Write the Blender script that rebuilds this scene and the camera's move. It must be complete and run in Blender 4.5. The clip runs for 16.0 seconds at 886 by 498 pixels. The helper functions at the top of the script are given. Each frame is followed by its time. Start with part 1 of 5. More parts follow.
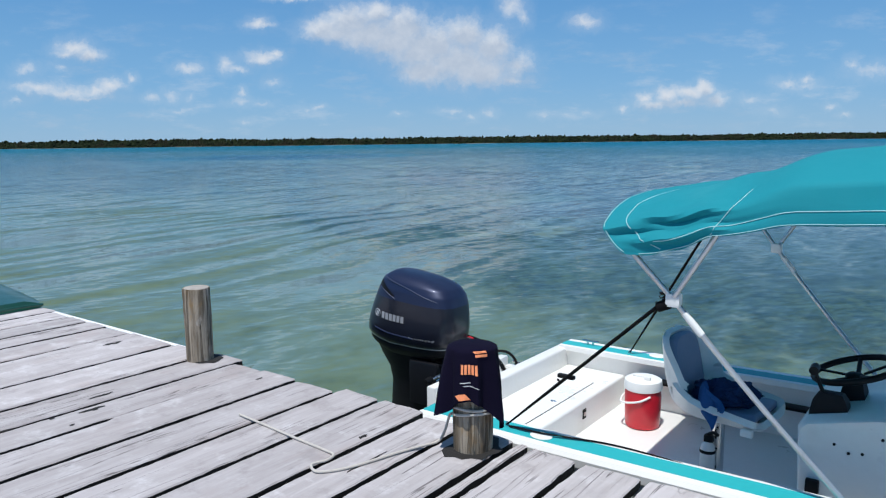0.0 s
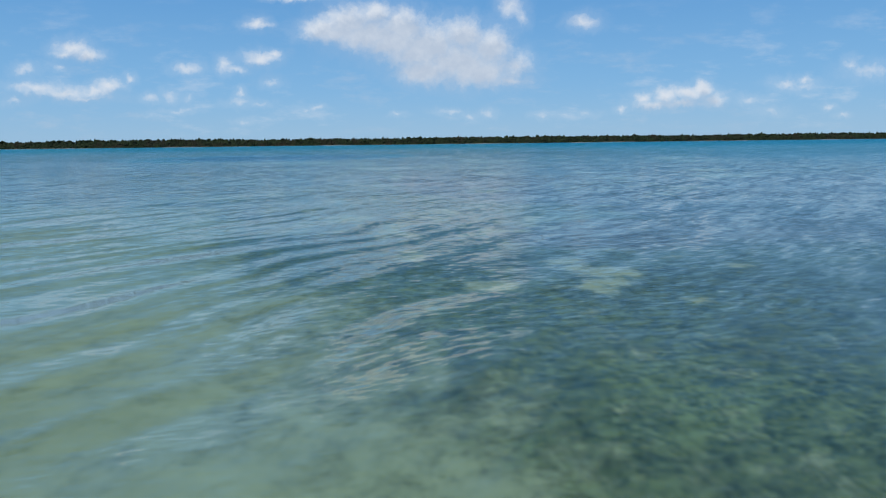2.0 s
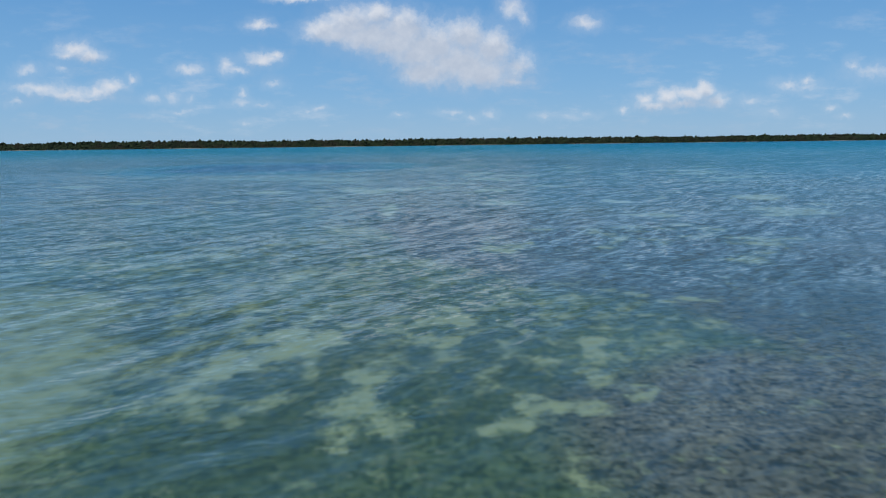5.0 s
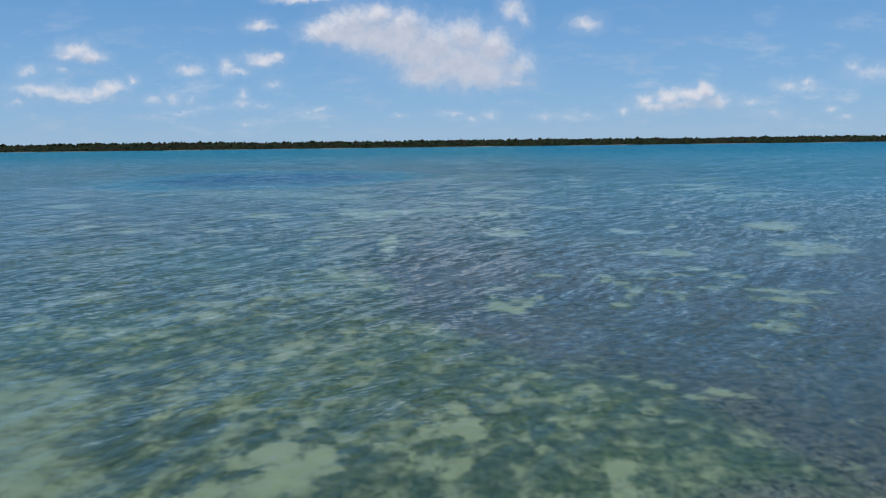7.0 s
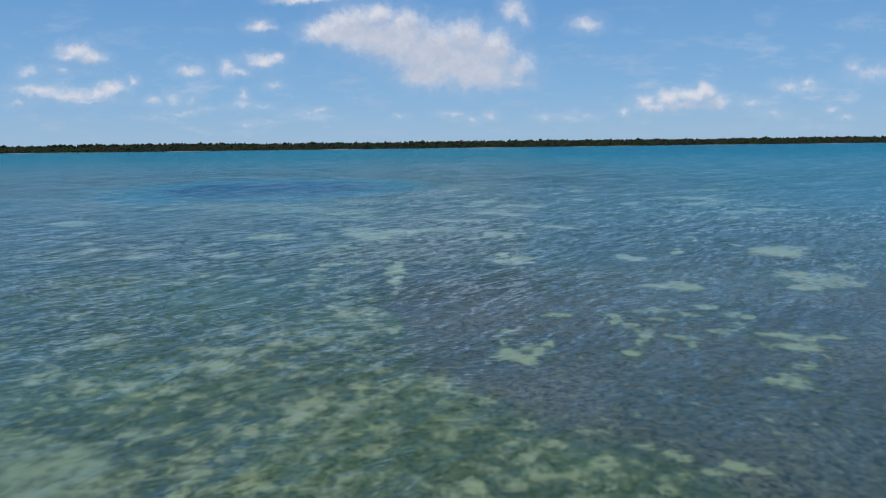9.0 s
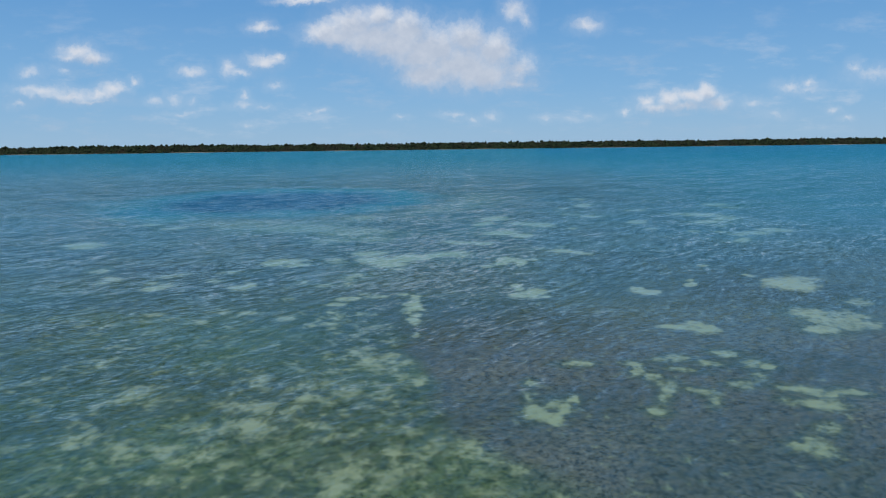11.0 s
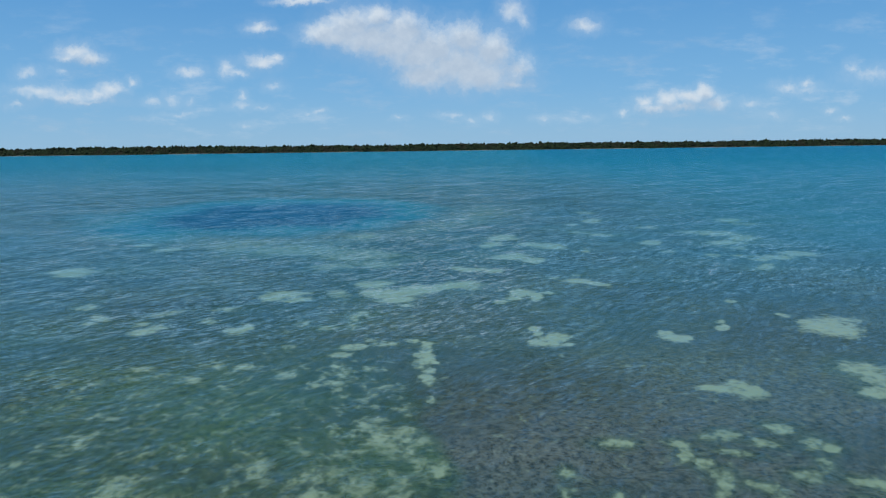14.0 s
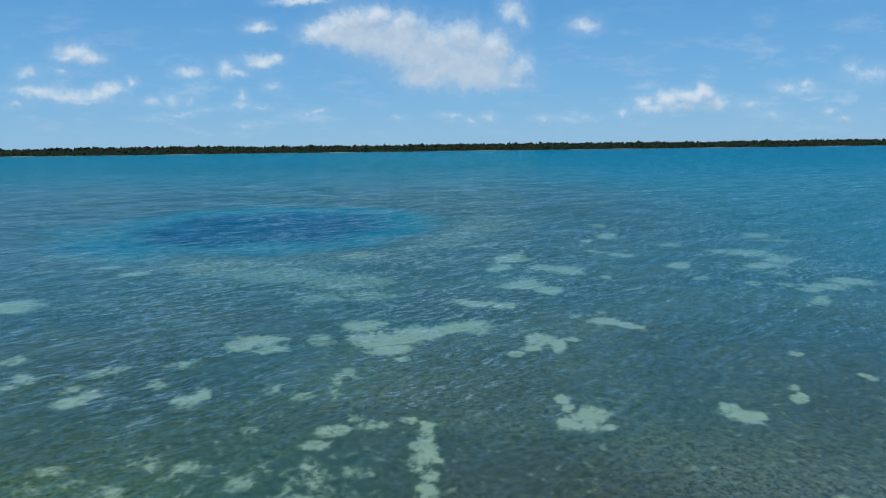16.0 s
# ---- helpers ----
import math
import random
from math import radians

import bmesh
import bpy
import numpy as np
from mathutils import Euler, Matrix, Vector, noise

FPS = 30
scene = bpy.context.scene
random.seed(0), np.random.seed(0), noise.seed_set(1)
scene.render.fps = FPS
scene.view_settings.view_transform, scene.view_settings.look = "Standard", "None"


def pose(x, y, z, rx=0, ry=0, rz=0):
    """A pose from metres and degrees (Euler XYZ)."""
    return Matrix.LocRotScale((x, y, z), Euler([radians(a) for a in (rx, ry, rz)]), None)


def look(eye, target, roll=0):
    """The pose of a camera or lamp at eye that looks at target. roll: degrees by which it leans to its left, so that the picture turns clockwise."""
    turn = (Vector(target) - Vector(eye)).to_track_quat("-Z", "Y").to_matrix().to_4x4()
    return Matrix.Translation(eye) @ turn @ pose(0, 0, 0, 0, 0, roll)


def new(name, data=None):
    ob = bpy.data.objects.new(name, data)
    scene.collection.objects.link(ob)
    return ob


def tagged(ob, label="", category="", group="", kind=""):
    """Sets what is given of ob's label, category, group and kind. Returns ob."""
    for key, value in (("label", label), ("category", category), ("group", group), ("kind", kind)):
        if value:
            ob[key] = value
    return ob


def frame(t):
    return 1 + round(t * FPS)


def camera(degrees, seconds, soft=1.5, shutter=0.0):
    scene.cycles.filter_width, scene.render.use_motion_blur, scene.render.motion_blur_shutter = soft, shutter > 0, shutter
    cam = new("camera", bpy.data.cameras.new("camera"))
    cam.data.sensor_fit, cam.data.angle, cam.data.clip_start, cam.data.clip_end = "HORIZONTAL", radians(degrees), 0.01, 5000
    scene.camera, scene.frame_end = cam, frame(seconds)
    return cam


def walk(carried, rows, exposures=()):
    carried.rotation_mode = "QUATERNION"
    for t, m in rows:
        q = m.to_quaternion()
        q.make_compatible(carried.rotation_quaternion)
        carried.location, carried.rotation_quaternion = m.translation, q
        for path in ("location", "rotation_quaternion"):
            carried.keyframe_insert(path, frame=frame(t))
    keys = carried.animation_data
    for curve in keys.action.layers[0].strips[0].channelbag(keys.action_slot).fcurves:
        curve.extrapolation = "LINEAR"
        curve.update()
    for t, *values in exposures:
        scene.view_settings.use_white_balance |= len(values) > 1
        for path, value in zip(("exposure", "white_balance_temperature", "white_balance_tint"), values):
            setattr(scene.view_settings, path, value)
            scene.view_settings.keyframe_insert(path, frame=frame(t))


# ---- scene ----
# camera: a small drone lifting off a jetty and out over a lagoon
cam = camera(62.75, 16.0, soft=1.2)
ROLL = 0.68


def stand(x, y, z, tilt, turn):
    return pose(x, y, z, 90 + tilt, 0, turn) @ pose(0, 0, 0, 0, 0, -ROLL)


PATH = (
    (0.0, stand(-0.009, -0.003, 2.070, -8.294, 0.013)),
    (0.5, stand(-0.016, 1.263, 2.061, -8.290, -0.020)),
    (1, stand(-0.051, 2.703, 2.047, -8.286, -0.047)),
    (1.5, stand(-0.044, 4.364, 2.026, -8.281, -0.072)),
    (2, stand(-0.038, 5.997, 2.077, -8.276, -0.089)),
    (2.5, stand(-0.033, 7.446, 2.206, -8.269, -0.092)),
    (3, stand(-0.034, 8.847, 2.364, -8.261, -0.072)),
    (3.5, stand(-0.029, 10.250, 2.551, -8.252, -0.043)),
    (4, stand(-0.031, 11.719, 2.784, -8.240, -0.012)),
    (4.5, stand(-0.062, 13.147, 3.043, -8.227, 0.020)),
    (5.1, stand(-0.101, 14.470, 3.431, -8.206, 0.051)),
    (5.7, stand(-0.134, 15.349, 3.879, -8.182, 0.071)),
    (6.3, stand(-0.161, 15.860, 4.340, -8.158, 0.079)),
    (7, stand(-0.186, 16.094, 4.830, -8.136, 0.072)),
    (7.5, stand(-0.227, 16.154, 5.147, -8.125, 0.064)),
    (8, stand(-0.359, 16.361, 5.540, -8.112, 0.082)),
    (8.5, stand(-0.451, 16.440, 5.912, -8.102, 0.096)),
    (9, stand(-0.490, 16.358, 6.250, -8.095, 0.099)),
    (9.6, stand(-0.656, 16.271, 6.763, -8.084, 0.119)),
    (10.2, stand(-0.931, 16.240, 7.360, -8.069, 0.152)),
    (10.8, stand(-1.230, 16.251, 7.948, -8.053, 0.176)),
    (11.5, stand(-1.492, 16.300, 8.498, -8.039, 0.166)),
    (12, stand(-1.588, 16.376, 8.756, -8.032, 0.126)),
    (12.5, stand(-1.698, 16.618, 8.990, -8.026, 0.088)),
    (13, stand(-1.809, 17.168, 9.274, -8.018, 0.061)),
    (13.5, stand(-1.949, 18.209, 9.557, -8.010, 0.045)),
    (14, stand(-2.100, 19.705, 9.819, -8.005, 0.033)),
    (14.5, stand(-2.080, 21.262, 10.074, -8.003, 0.001)),
    (15, stand(-2.056, 23.179, 10.321, -8.004, -0.023)),
    (15.5, stand(-2.111, 25.487, 10.548, -8.007, -0.027)),
    (16, stand(-2.289, 28.210, 10.769, -8.010, -0.007)),
)
EXPOSURES = ((0.0, 0.0, 6250, 9), (0.5, 0.12, 6250, 9), (0.9, 0.25, 6300, 9), (1.5, 0.22, 6300, 9), (2.1, 0.03, 6250, 9), (2.6, -0.05, 6250, 9), (4.5, 0.0, 6300, 10), (7.0, 0.0, 6500, 14), (9.0, 0.0, 6500, 14), (11.5, 0.0, 6300, 10), (13.5, 0.0, 6100, 6), (16.0, 0.0, 5900, 3))
walk(cam, PATH, EXPOSURES)

# ---- world, sun, clouds ----
SUN_TURN = radians(205)      # clockwise from straight ahead: behind, a little to the left
SUN_HIGH = radians(70)
world = bpy.data.worlds.new("sky")
scene.world = world
world.use_nodes = True


class Nodes:
    """A short hand for node trees."""

    def __init__(self, tree):
        self.tree = tree

    def add(self, kind, values=None, **props):
        node = self.tree.nodes.new(kind)
        for key, value in props.items():
            if key == "operation":
                node.operation = value
            elif key == "blend":
                node.data_type, node.blend_type = "RGBA", value
            elif key == "interpolation":
                node.interpolation_type = value
            elif key == "attribute":
                node.attribute_name = value
            elif key == "dimensions":
                node.noise_dimensions = value
            elif key == "feature":
                node.feature = value
            elif key == "distribution":
                node.distribution = value
            elif key == "wave":
                node.wave_type = "BANDS"
                node.bands_direction = value
        for key, value in (values or {}).items():
            socket = node.inputs[key]
            if isinstance(value, bpy.types.NodeSocket):
                self.tree.links.new(value, socket)
            else:
                socket.default_value = value
        return node

    def math(self, op, a, b=0.0, c=0.0):
        return self.add("ShaderNodeMath", {0: a, 1: b, 2: c}, operation=op).outputs[0]

    def vec(self, op, a, b=(0, 0, 0)):
        return self.add("ShaderNodeVectorMath", {0: a, 1: b}, operation=op).outputs[0]

    def mix(self, factor, a, b, blend="MIX"):
        return self.add("ShaderNodeMix", {0: factor, 6: a, 7: b}, blend=blend).outputs[2]

    def noise(self, at, scale, detail=3.0, rough=0.55, out=0):
        return self.add("ShaderNodeTexNoise", {"Vector": at, "Scale": scale, "Detail": detail, "Roughness": rough}).outputs[out]

    def step(self, value, low, high, to_low=0.0, to_high=1.0):
        return self.add("ShaderNodeMapRange", {0: value, 1: low, 2: high, 3: to_low, 4: to_high}, interpolation="SMOOTHSTEP").outputs[0]

    def link(self, a, b):
        self.tree.links.new(a, b)


def puff(u, v, ru, rv, faint=0.0):
    """One billow of cloud: where it stands in the sky, how far it reaches and how thin it is."""
    PUFFS.append((u, v, 1.12 * ru, 1.12 * rv, faint * 1.22))


PUFFS = []
# the great cumulus bank
puff(-0.155, 0.151, 0.030, 0.0148, 0)
puff(-0.121, 0.160, 0.039, 0.0233, 0)
puff(-0.085, 0.173, 0.023, 0.0156, 0)
puff(-0.095, 0.144, 0.054, 0.0218, 0)
puff(-0.050, 0.151, 0.030, 0.0280, 0)
puff(-0.010, 0.129, 0.037, 0.0327, 0)
puff(0.033, 0.141, 0.028, 0.0241, 0)
puff(0.069, 0.126, 0.028, 0.0257, 0)
puff(0.025, 0.107, 0.062, 0.0280, 0)
puff(-0.020, 0.096, 0.040, 0.0171, 0)
puff(0.052, 0.095, 0.051, 0.0202, 0)
puff(0.103, 0.102, 0.022, 0.0202, 0.25)
puff(0.094, 0.081, 0.030, 0.0070, 0.3)
puff(-0.137, 0.145, 0.036, 0.0101, 0)
puff(-0.062, 0.133, 0.045, 0.024)
puff(-0.030, 0.122, 0.040, 0.026)
# high wisps
puff(-0.184, 0.193, 0.039, 0.0047, 0.1)
puff(-0.245, 0.160, 0.016, 0.0086, 0.2)
puff(-0.236, 0.157, 0.016, 0.0039, 0.3)
puff(0.096, 0.179, 0.016, 0.0171, 0.3)
puff(0.109, 0.162, 0.009, 0.0101, 0.4)
puff(0.192, 0.158, 0.019, 0.0101, 0.3)
# the bank over the left
puff(-0.489, 0.131, 0.023, 0.0117, 0.1)
puff(-0.470, 0.121, 0.020, 0.0086, 0.15)
puff(-0.504, 0.124, 0.016, 0.0086, 0.3)
puff(-0.555, 0.104, 0.016, 0.0070, 0.4)
puff(-0.510, 0.107, 0.012, 0.0054, 0.5)
puff(-0.542, 0.080, 0.035, 0.0093, 0.25)
puff(-0.505, 0.073, 0.039, 0.0078, 0.2)
puff(-0.446, 0.081, 0.019, 0.0109, 0.2)
puff(-0.467, 0.075, 0.023, 0.0086, 0.25)
puff(-0.416, 0.093, 0.008, 0.0062, 0.3)
puff(-0.574, 0.064, 0.012, 0.0054, 0.5)
puff(-0.483, 0.066, 0.047, 0.0047, 0.4)
# small cumulus and their wisps
puff(-0.339, 0.102, 0.019, 0.0078, 0.3)
puff(-0.287, 0.108, 0.010, 0.0101, 0.3)
puff(-0.275, 0.101, 0.016, 0.0054, 0.4)
puff(-0.240, 0.116, 0.024, 0.0101, 0.1)
puff(-0.221, 0.122, 0.012, 0.0054, 0.2)
puff(-0.227, 0.085, 0.011, 0.0054, 0.5)
puff(-0.391, 0.067, 0.010, 0.0054, 0.45)
puff(-0.364, 0.068, 0.012, 0.0062, 0.5)
puff(-0.338, 0.064, 0.008, 0.0054, 0.55)
puff(-0.354, 0.048, 0.019, 0.0031, 0.5)
puff(-0.269, 0.069, 0.007, 0.0062, 0.4)
puff(-0.273, 0.058, 0.014, 0.0039, 0.5)
puff(-0.246, 0.055, 0.012, 0.0039, 0.5)
puff(-0.267, 0.034, 0.011, 0.0031, 0.5)
puff(-0.166, 0.049, 0.009, 0.0031, 0.45)
puff(-0.182, 0.046, 0.012, 0.0039, 0.55)
puff(-0.056, 0.039, 0.008, 0.0031, 0.5)
# towers over the right
puff(0.273, 0.059, 0.013, 0.0086, 0.2)
puff(0.305, 0.061, 0.019, 0.0101, 0.1)
puff(0.289, 0.049, 0.027, 0.0070, 0.3)
puff(0.354, 0.069, 0.012, 0.0101, 0)
puff(0.338, 0.062, 0.025, 0.0101, 0.05)
puff(0.372, 0.054, 0.017, 0.0086, 0.25)
puff(0.328, 0.049, 0.035, 0.0062, 0.35)
puff(0.418, 0.054, 0.014, 0.0047, 0.5)
puff(0.247, 0.042, 0.007, 0.0039, 0.4)
puff(0.467, 0.074, 0.017, 0.0062, 0.4)
puff(0.493, 0.079, 0.011, 0.0047, 0.35)
puff(0.490, 0.072, 0.020, 0.0054, 0.5)
puff(0.553, 0.098, 0.009, 0.0086, 0.4)
puff(0.580, 0.089, 0.028, 0.0093, 0.45)
puff(0.526, 0.043, 0.009, 0.0039, 0.4)
puff(0.546, 0.031, 0.008, 0.0031, 0.5)
puff(0.446, 0.038, 0.014, 0.0047, 0.55)
# low wisps along the horizon
puff(0.040, 0.036, 0.011, 0.0039, 0.5)
puff(0.064, 0.039, 0.009, 0.0054, 0.5)
puff(0.013, 0.043, 0.016, 0.0031, 0.5)
puff(0.136, 0.037, 0.011, 0.0039, 0.5)
puff(0.166, 0.037, 0.012, 0.0031, 0.55)
puff(0.201, 0.037, 0.011, 0.0031, 0.55)

n = Nodes(world.node_tree)
world.node_tree.nodes.clear()
way = n.add("ShaderNodeTexCoord").outputs["Generated"]
parts = n.add("ShaderNodeSeparateXYZ", {0: way})
ahead = n.math("MAXIMUM", parts.outputs[1], 0.05)
flat = n.add("ShaderNodeCombineXYZ", {0: n.math("DIVIDE", parts.outputs[0], ahead), 1: n.math("DIVIDE", parts.outputs[2], ahead)}).outputs[0]


def cloudiness(at, puffs):
    """How thick the cloud is at a place of the sky."""
    warp = n.vec("SCALE", n.vec("SUBTRACT", n.noise(at, 42, 6, .62, 1), (.5, .5, .5)))
    warp.node.inputs["Scale"].default_value = .024
    spot = n.vec("ADD", at, warp)
    field = None
    for u, v, ru, rv, faint in puffs:
        off = n.vec("MULTIPLY", n.vec("SUBTRACT", spot, (u, v, 0)), (1 / ru, 1 / rv, 0))
        far = n.add("ShaderNodeVectorMath", {0: off}, operation="LENGTH").outputs["Value"]
        body = 1.0 - faint
        far = n.math("MULTIPLY_ADD", far, body, 1.12 - 1.25 * body)
        field = far if field is None else n.add("ShaderNodeMath", {0: field, 1: far, 2: .45}, operation="SMOOTH_MIN").outputs[0]
    grain = n.noise(spot, 75, 6, .62)
    return n.math("ADD", n.math("MULTIPLY", n.math("SUBTRACT", 1.12, field), 1.5), n.math("MULTIPLY", n.math("SUBTRACT", grain, .5), 1.1))


here = cloudiness(flat, PUFFS)
above = cloudiness(n.vec("ADD", flat, (-.006, .016, 0)), [p for p in PUFFS if p[4] < .35])
thick = n.step(here, -.15, 1.55)
veil = n.noise(n.vec("MULTIPLY", flat, (1, 3.2, 1)), 13, 6, .62)
band = n.math("MULTIPLY", n.step(parts.outputs[2], .0, .03), n.step(parts.outputs[2], .07, .20, 1, .10))
thin = n.math("MULTIPLY", n.math("MULTIPLY", n.step(veil, .48, .75), band), .30)
front = n.step(parts.outputs[1], .15, .4)
fringe = n.math("MULTIPLY", n.math("MULTIPLY", n.step(here, -.8, .6), front), .14)
clear = n.math("MAXIMUM", n.math("MAXIMUM", n.math("MULTIPLY", n.math("MULTIPLY", thick, front), .88), fringe), thin)
lit = n.step(n.math("SUBTRACT", n.math("MINIMUM", here, .7), n.math("MULTIPLY", n.math("MINIMUM", above, .9), .8)), -.25, .75)
lit = n.add("ShaderNodeMath", {0: lit, 1: n.math("MULTIPLY", n.math("SUBTRACT", n.noise(flat, 46, 5, .6), .5), 1.5)}, operation="ADD")
lit.use_clamp = True
cloud = n.mix(lit.outputs[0], (6.1, 6.75, 7.8, 1), (8.7, 8.95, 9.4, 1))
sky = n.add("ShaderNodeTexSky")
sky.sky_type, sky.sun_disc, sky.sun_elevation, sky.sun_rotation = "NISHITA", False, SUN_HIGH, SUN_TURN
sky.air_density, sky.dust_density, sky.ozone_density, sky.altitude = 1.0, 0.2, 2.0, 0
# clear tropical air: pale blue at the horizon, deepening upwards
low = n.mix(n.step(parts.outputs[2], -.02, .09), (3.4, 5.85, 8.4, 1), (2.3, 5.1, 8.5, 1))
mid = n.mix(n.step(parts.outputs[2], .05, .24), low, (1.25, 3.75, 7.6, 1))
deep = n.mix(n.step(parts.outputs[2], .2, .9), mid, (1.0, 2.0, 3.9, 1))
blue = n.mix(.85, sky.outputs[0], deep)
light = n.add("ShaderNodeBackground", {0: n.mix(clear, blue, cloud), 1: 0.083})
n.link(light.outputs[0], n.add("ShaderNodeOutputWorld").inputs[0])

lamp = bpy.data.lights.new("sun", "SUN")
lamp.energy, lamp.angle, lamp.color = 4.55, radians(0.55), (1.0, .965, .91)
sun = new("sun", lamp)
sun_way = Vector((math.sin(SUN_TURN) * math.cos(SUN_HIGH), math.cos(SUN_TURN) * math.cos(SUN_HIGH), math.sin(SUN_HIGH)))
sun.matrix_world = look(sun_way * 50, (0, 0, 0))

# ---- materials ----
def material(name, rough=.5, metal=0.0):
    m = bpy.data.materials.new(name)
    m.use_nodes = True
    k = Nodes(m.node_tree)
    shader = m.node_tree.nodes["Principled BSDF"]
    shader.inputs["Roughness"].default_value = rough
    shader.inputs["Metallic"].default_value = metal
    return m, k, shader.inputs


def place(k, scale=(1, 1, 1)):
    return k.vec("MULTIPLY", k.add("ShaderNodeTexCoord").outputs["Object"], scale)


def bump(k, slots, height, strength, distance):
    k.link(k.add("ShaderNodeBump", {"Strength": strength, "Distance": distance, "Height": height}).outputs[0], slots["Normal"])


def worn(name, colour, spread=.12, rough=.5, metal=0.0, grain=30.0, stain=3.0, dirt=(.10, .09, .07), dirty=.12, relief=.15, coat=0.0, shine=.5):
    """A plain surface with fine grain, faint stains and a little wear."""
    m, k, slots = material(name, rough, metal)
    at = place(k)
    fine, broad = k.noise(at, grain, 4), k.noise(at, stain, 5, .65)
    dark = tuple(c * (1 - spread) for c in colour) + (1,)
    lite = tuple(min(1, c * (1 + spread)) for c in colour) + (1,)
    tone = k.mix(fine, dark, lite)
    k.link(k.mix(k.math("MULTIPLY", k.step(broad, .52, .75), dirty), tone, dirt + (1,)), slots["Base Color"])
    k.link(k.step(broad, .3, .75, max(.02, rough - .08), min(1, rough + .12)), slots["Roughness"])
    slots["Coat Weight"].default_value = coat
    slots["Specular IOR Level"].default_value = shine
    slots["Coat Roughness"].default_value = .08
    if relief:
        bump(k, slots, fine, relief, .004)
    return m


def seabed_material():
    """Pale sand and dark seagrass; the absorption and haze of the water above are put into the colour."""
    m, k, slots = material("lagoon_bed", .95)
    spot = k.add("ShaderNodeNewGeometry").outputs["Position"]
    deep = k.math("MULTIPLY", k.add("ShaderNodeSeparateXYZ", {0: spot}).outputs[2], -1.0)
    clear, mottle, silty, meadow, even = [k.add("ShaderNodeAttribute", attribute=name).outputs["Fac"] for name in ("clear", "mottle", "silty", "meadow", "even")]
    drawn = k.vec("MULTIPLY", spot, (1, .80, 1))
    tuft = k.noise(drawn, 1.75, 4, .6)
    lump = k.noise(drawn, 3.2, 6, .72)
    blade = k.noise(drawn, 3.4, 6, .76)
    ragged = k.math("ADD", k.math("MULTIPLY", k.math("SUBTRACT", tuft, .5), 1.5), k.math("MULTIPLY", k.math("SUBTRACT", lump, .5), 2.5))
    even = k.step(k.math("ADD", even, k.math("MULTIPLY", ragged, .50)), .04, .96)
    open_sand = k.step(k.math("ADD", clear, ragged), .14, 1.02, 0, .95)
    level = k.math("SUBTRACT", .80, k.math("MULTIPLY", mottle, .52))
    spots = k.math("SUBTRACT", k.math("ADD", tuft, k.math("MULTIPLY", k.math("SUBTRACT", lump, .5), .45)), level)
    open_sand = k.math("MAXIMUM", open_sand, k.step(spots, -.12, .20, 0, .80))
    open_sand = k.mix(even, open_sand, k.step(k.math("ADD", lump, k.math("MULTIPLY", tuft, .8)), .48, 1.10, .52, 1.0))
    ripple = k.noise(k.vec("MULTIPLY", spot, (1, 1.6, 1)), 1.6, 5, .6)
    sand = k.mix(ripple, (.27, .285, .22, 1), (.43, .43, .345, 1))
    silt = k.mix(ripple, (.178, .182, .106, 1), (.310, .312, .198, 1))
    fleck = k.noise(drawn, 9.5, 3, .7)
    dark = k.step(k.math("ADD", k.math("MULTIPLY", blade, .55), k.math("MULTIPLY", fleck, .45)), .37, .65)
    olive = k.mix(dark, (.020, .037, .016, 1), (.118, .155, .066, 1))
    grey = k.mix(dark, (.018, .018, .017, 1), (.205, .180, .158, 1))
    broad = k.noise(k.vec("MULTIPLY", spot, (.7, 1, 1)), .11, 6, .68)
    weed = k.mix(k.math("ADD", .08, k.math("MULTIPLY", meadow, .92)), olive, grey)
    weed = k.mix(k.step(broad, .38, .66, .55, 0), weed, (.030, .036, .030, 1))
    marl = k.mix(ripple, (.150, .168, .112, 1), (.262, .284, .196, 1))
    ground = k.mix(even, k.mix(silty, sand, silt), marl)
    floor = k.mix(open_sand, weed, ground)
    # light lost on the way down and up, and blue haze, painted in by depth
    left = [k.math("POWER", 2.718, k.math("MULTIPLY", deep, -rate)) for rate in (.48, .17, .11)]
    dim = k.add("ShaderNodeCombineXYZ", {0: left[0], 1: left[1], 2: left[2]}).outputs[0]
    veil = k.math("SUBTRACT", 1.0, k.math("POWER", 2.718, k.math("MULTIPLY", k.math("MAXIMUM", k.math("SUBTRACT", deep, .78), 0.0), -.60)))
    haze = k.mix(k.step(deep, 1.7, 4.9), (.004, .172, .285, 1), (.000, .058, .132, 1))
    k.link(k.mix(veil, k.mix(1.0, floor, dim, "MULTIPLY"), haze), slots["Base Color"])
    slots["Specular IOR Level"].default_value = 0.0
    return m


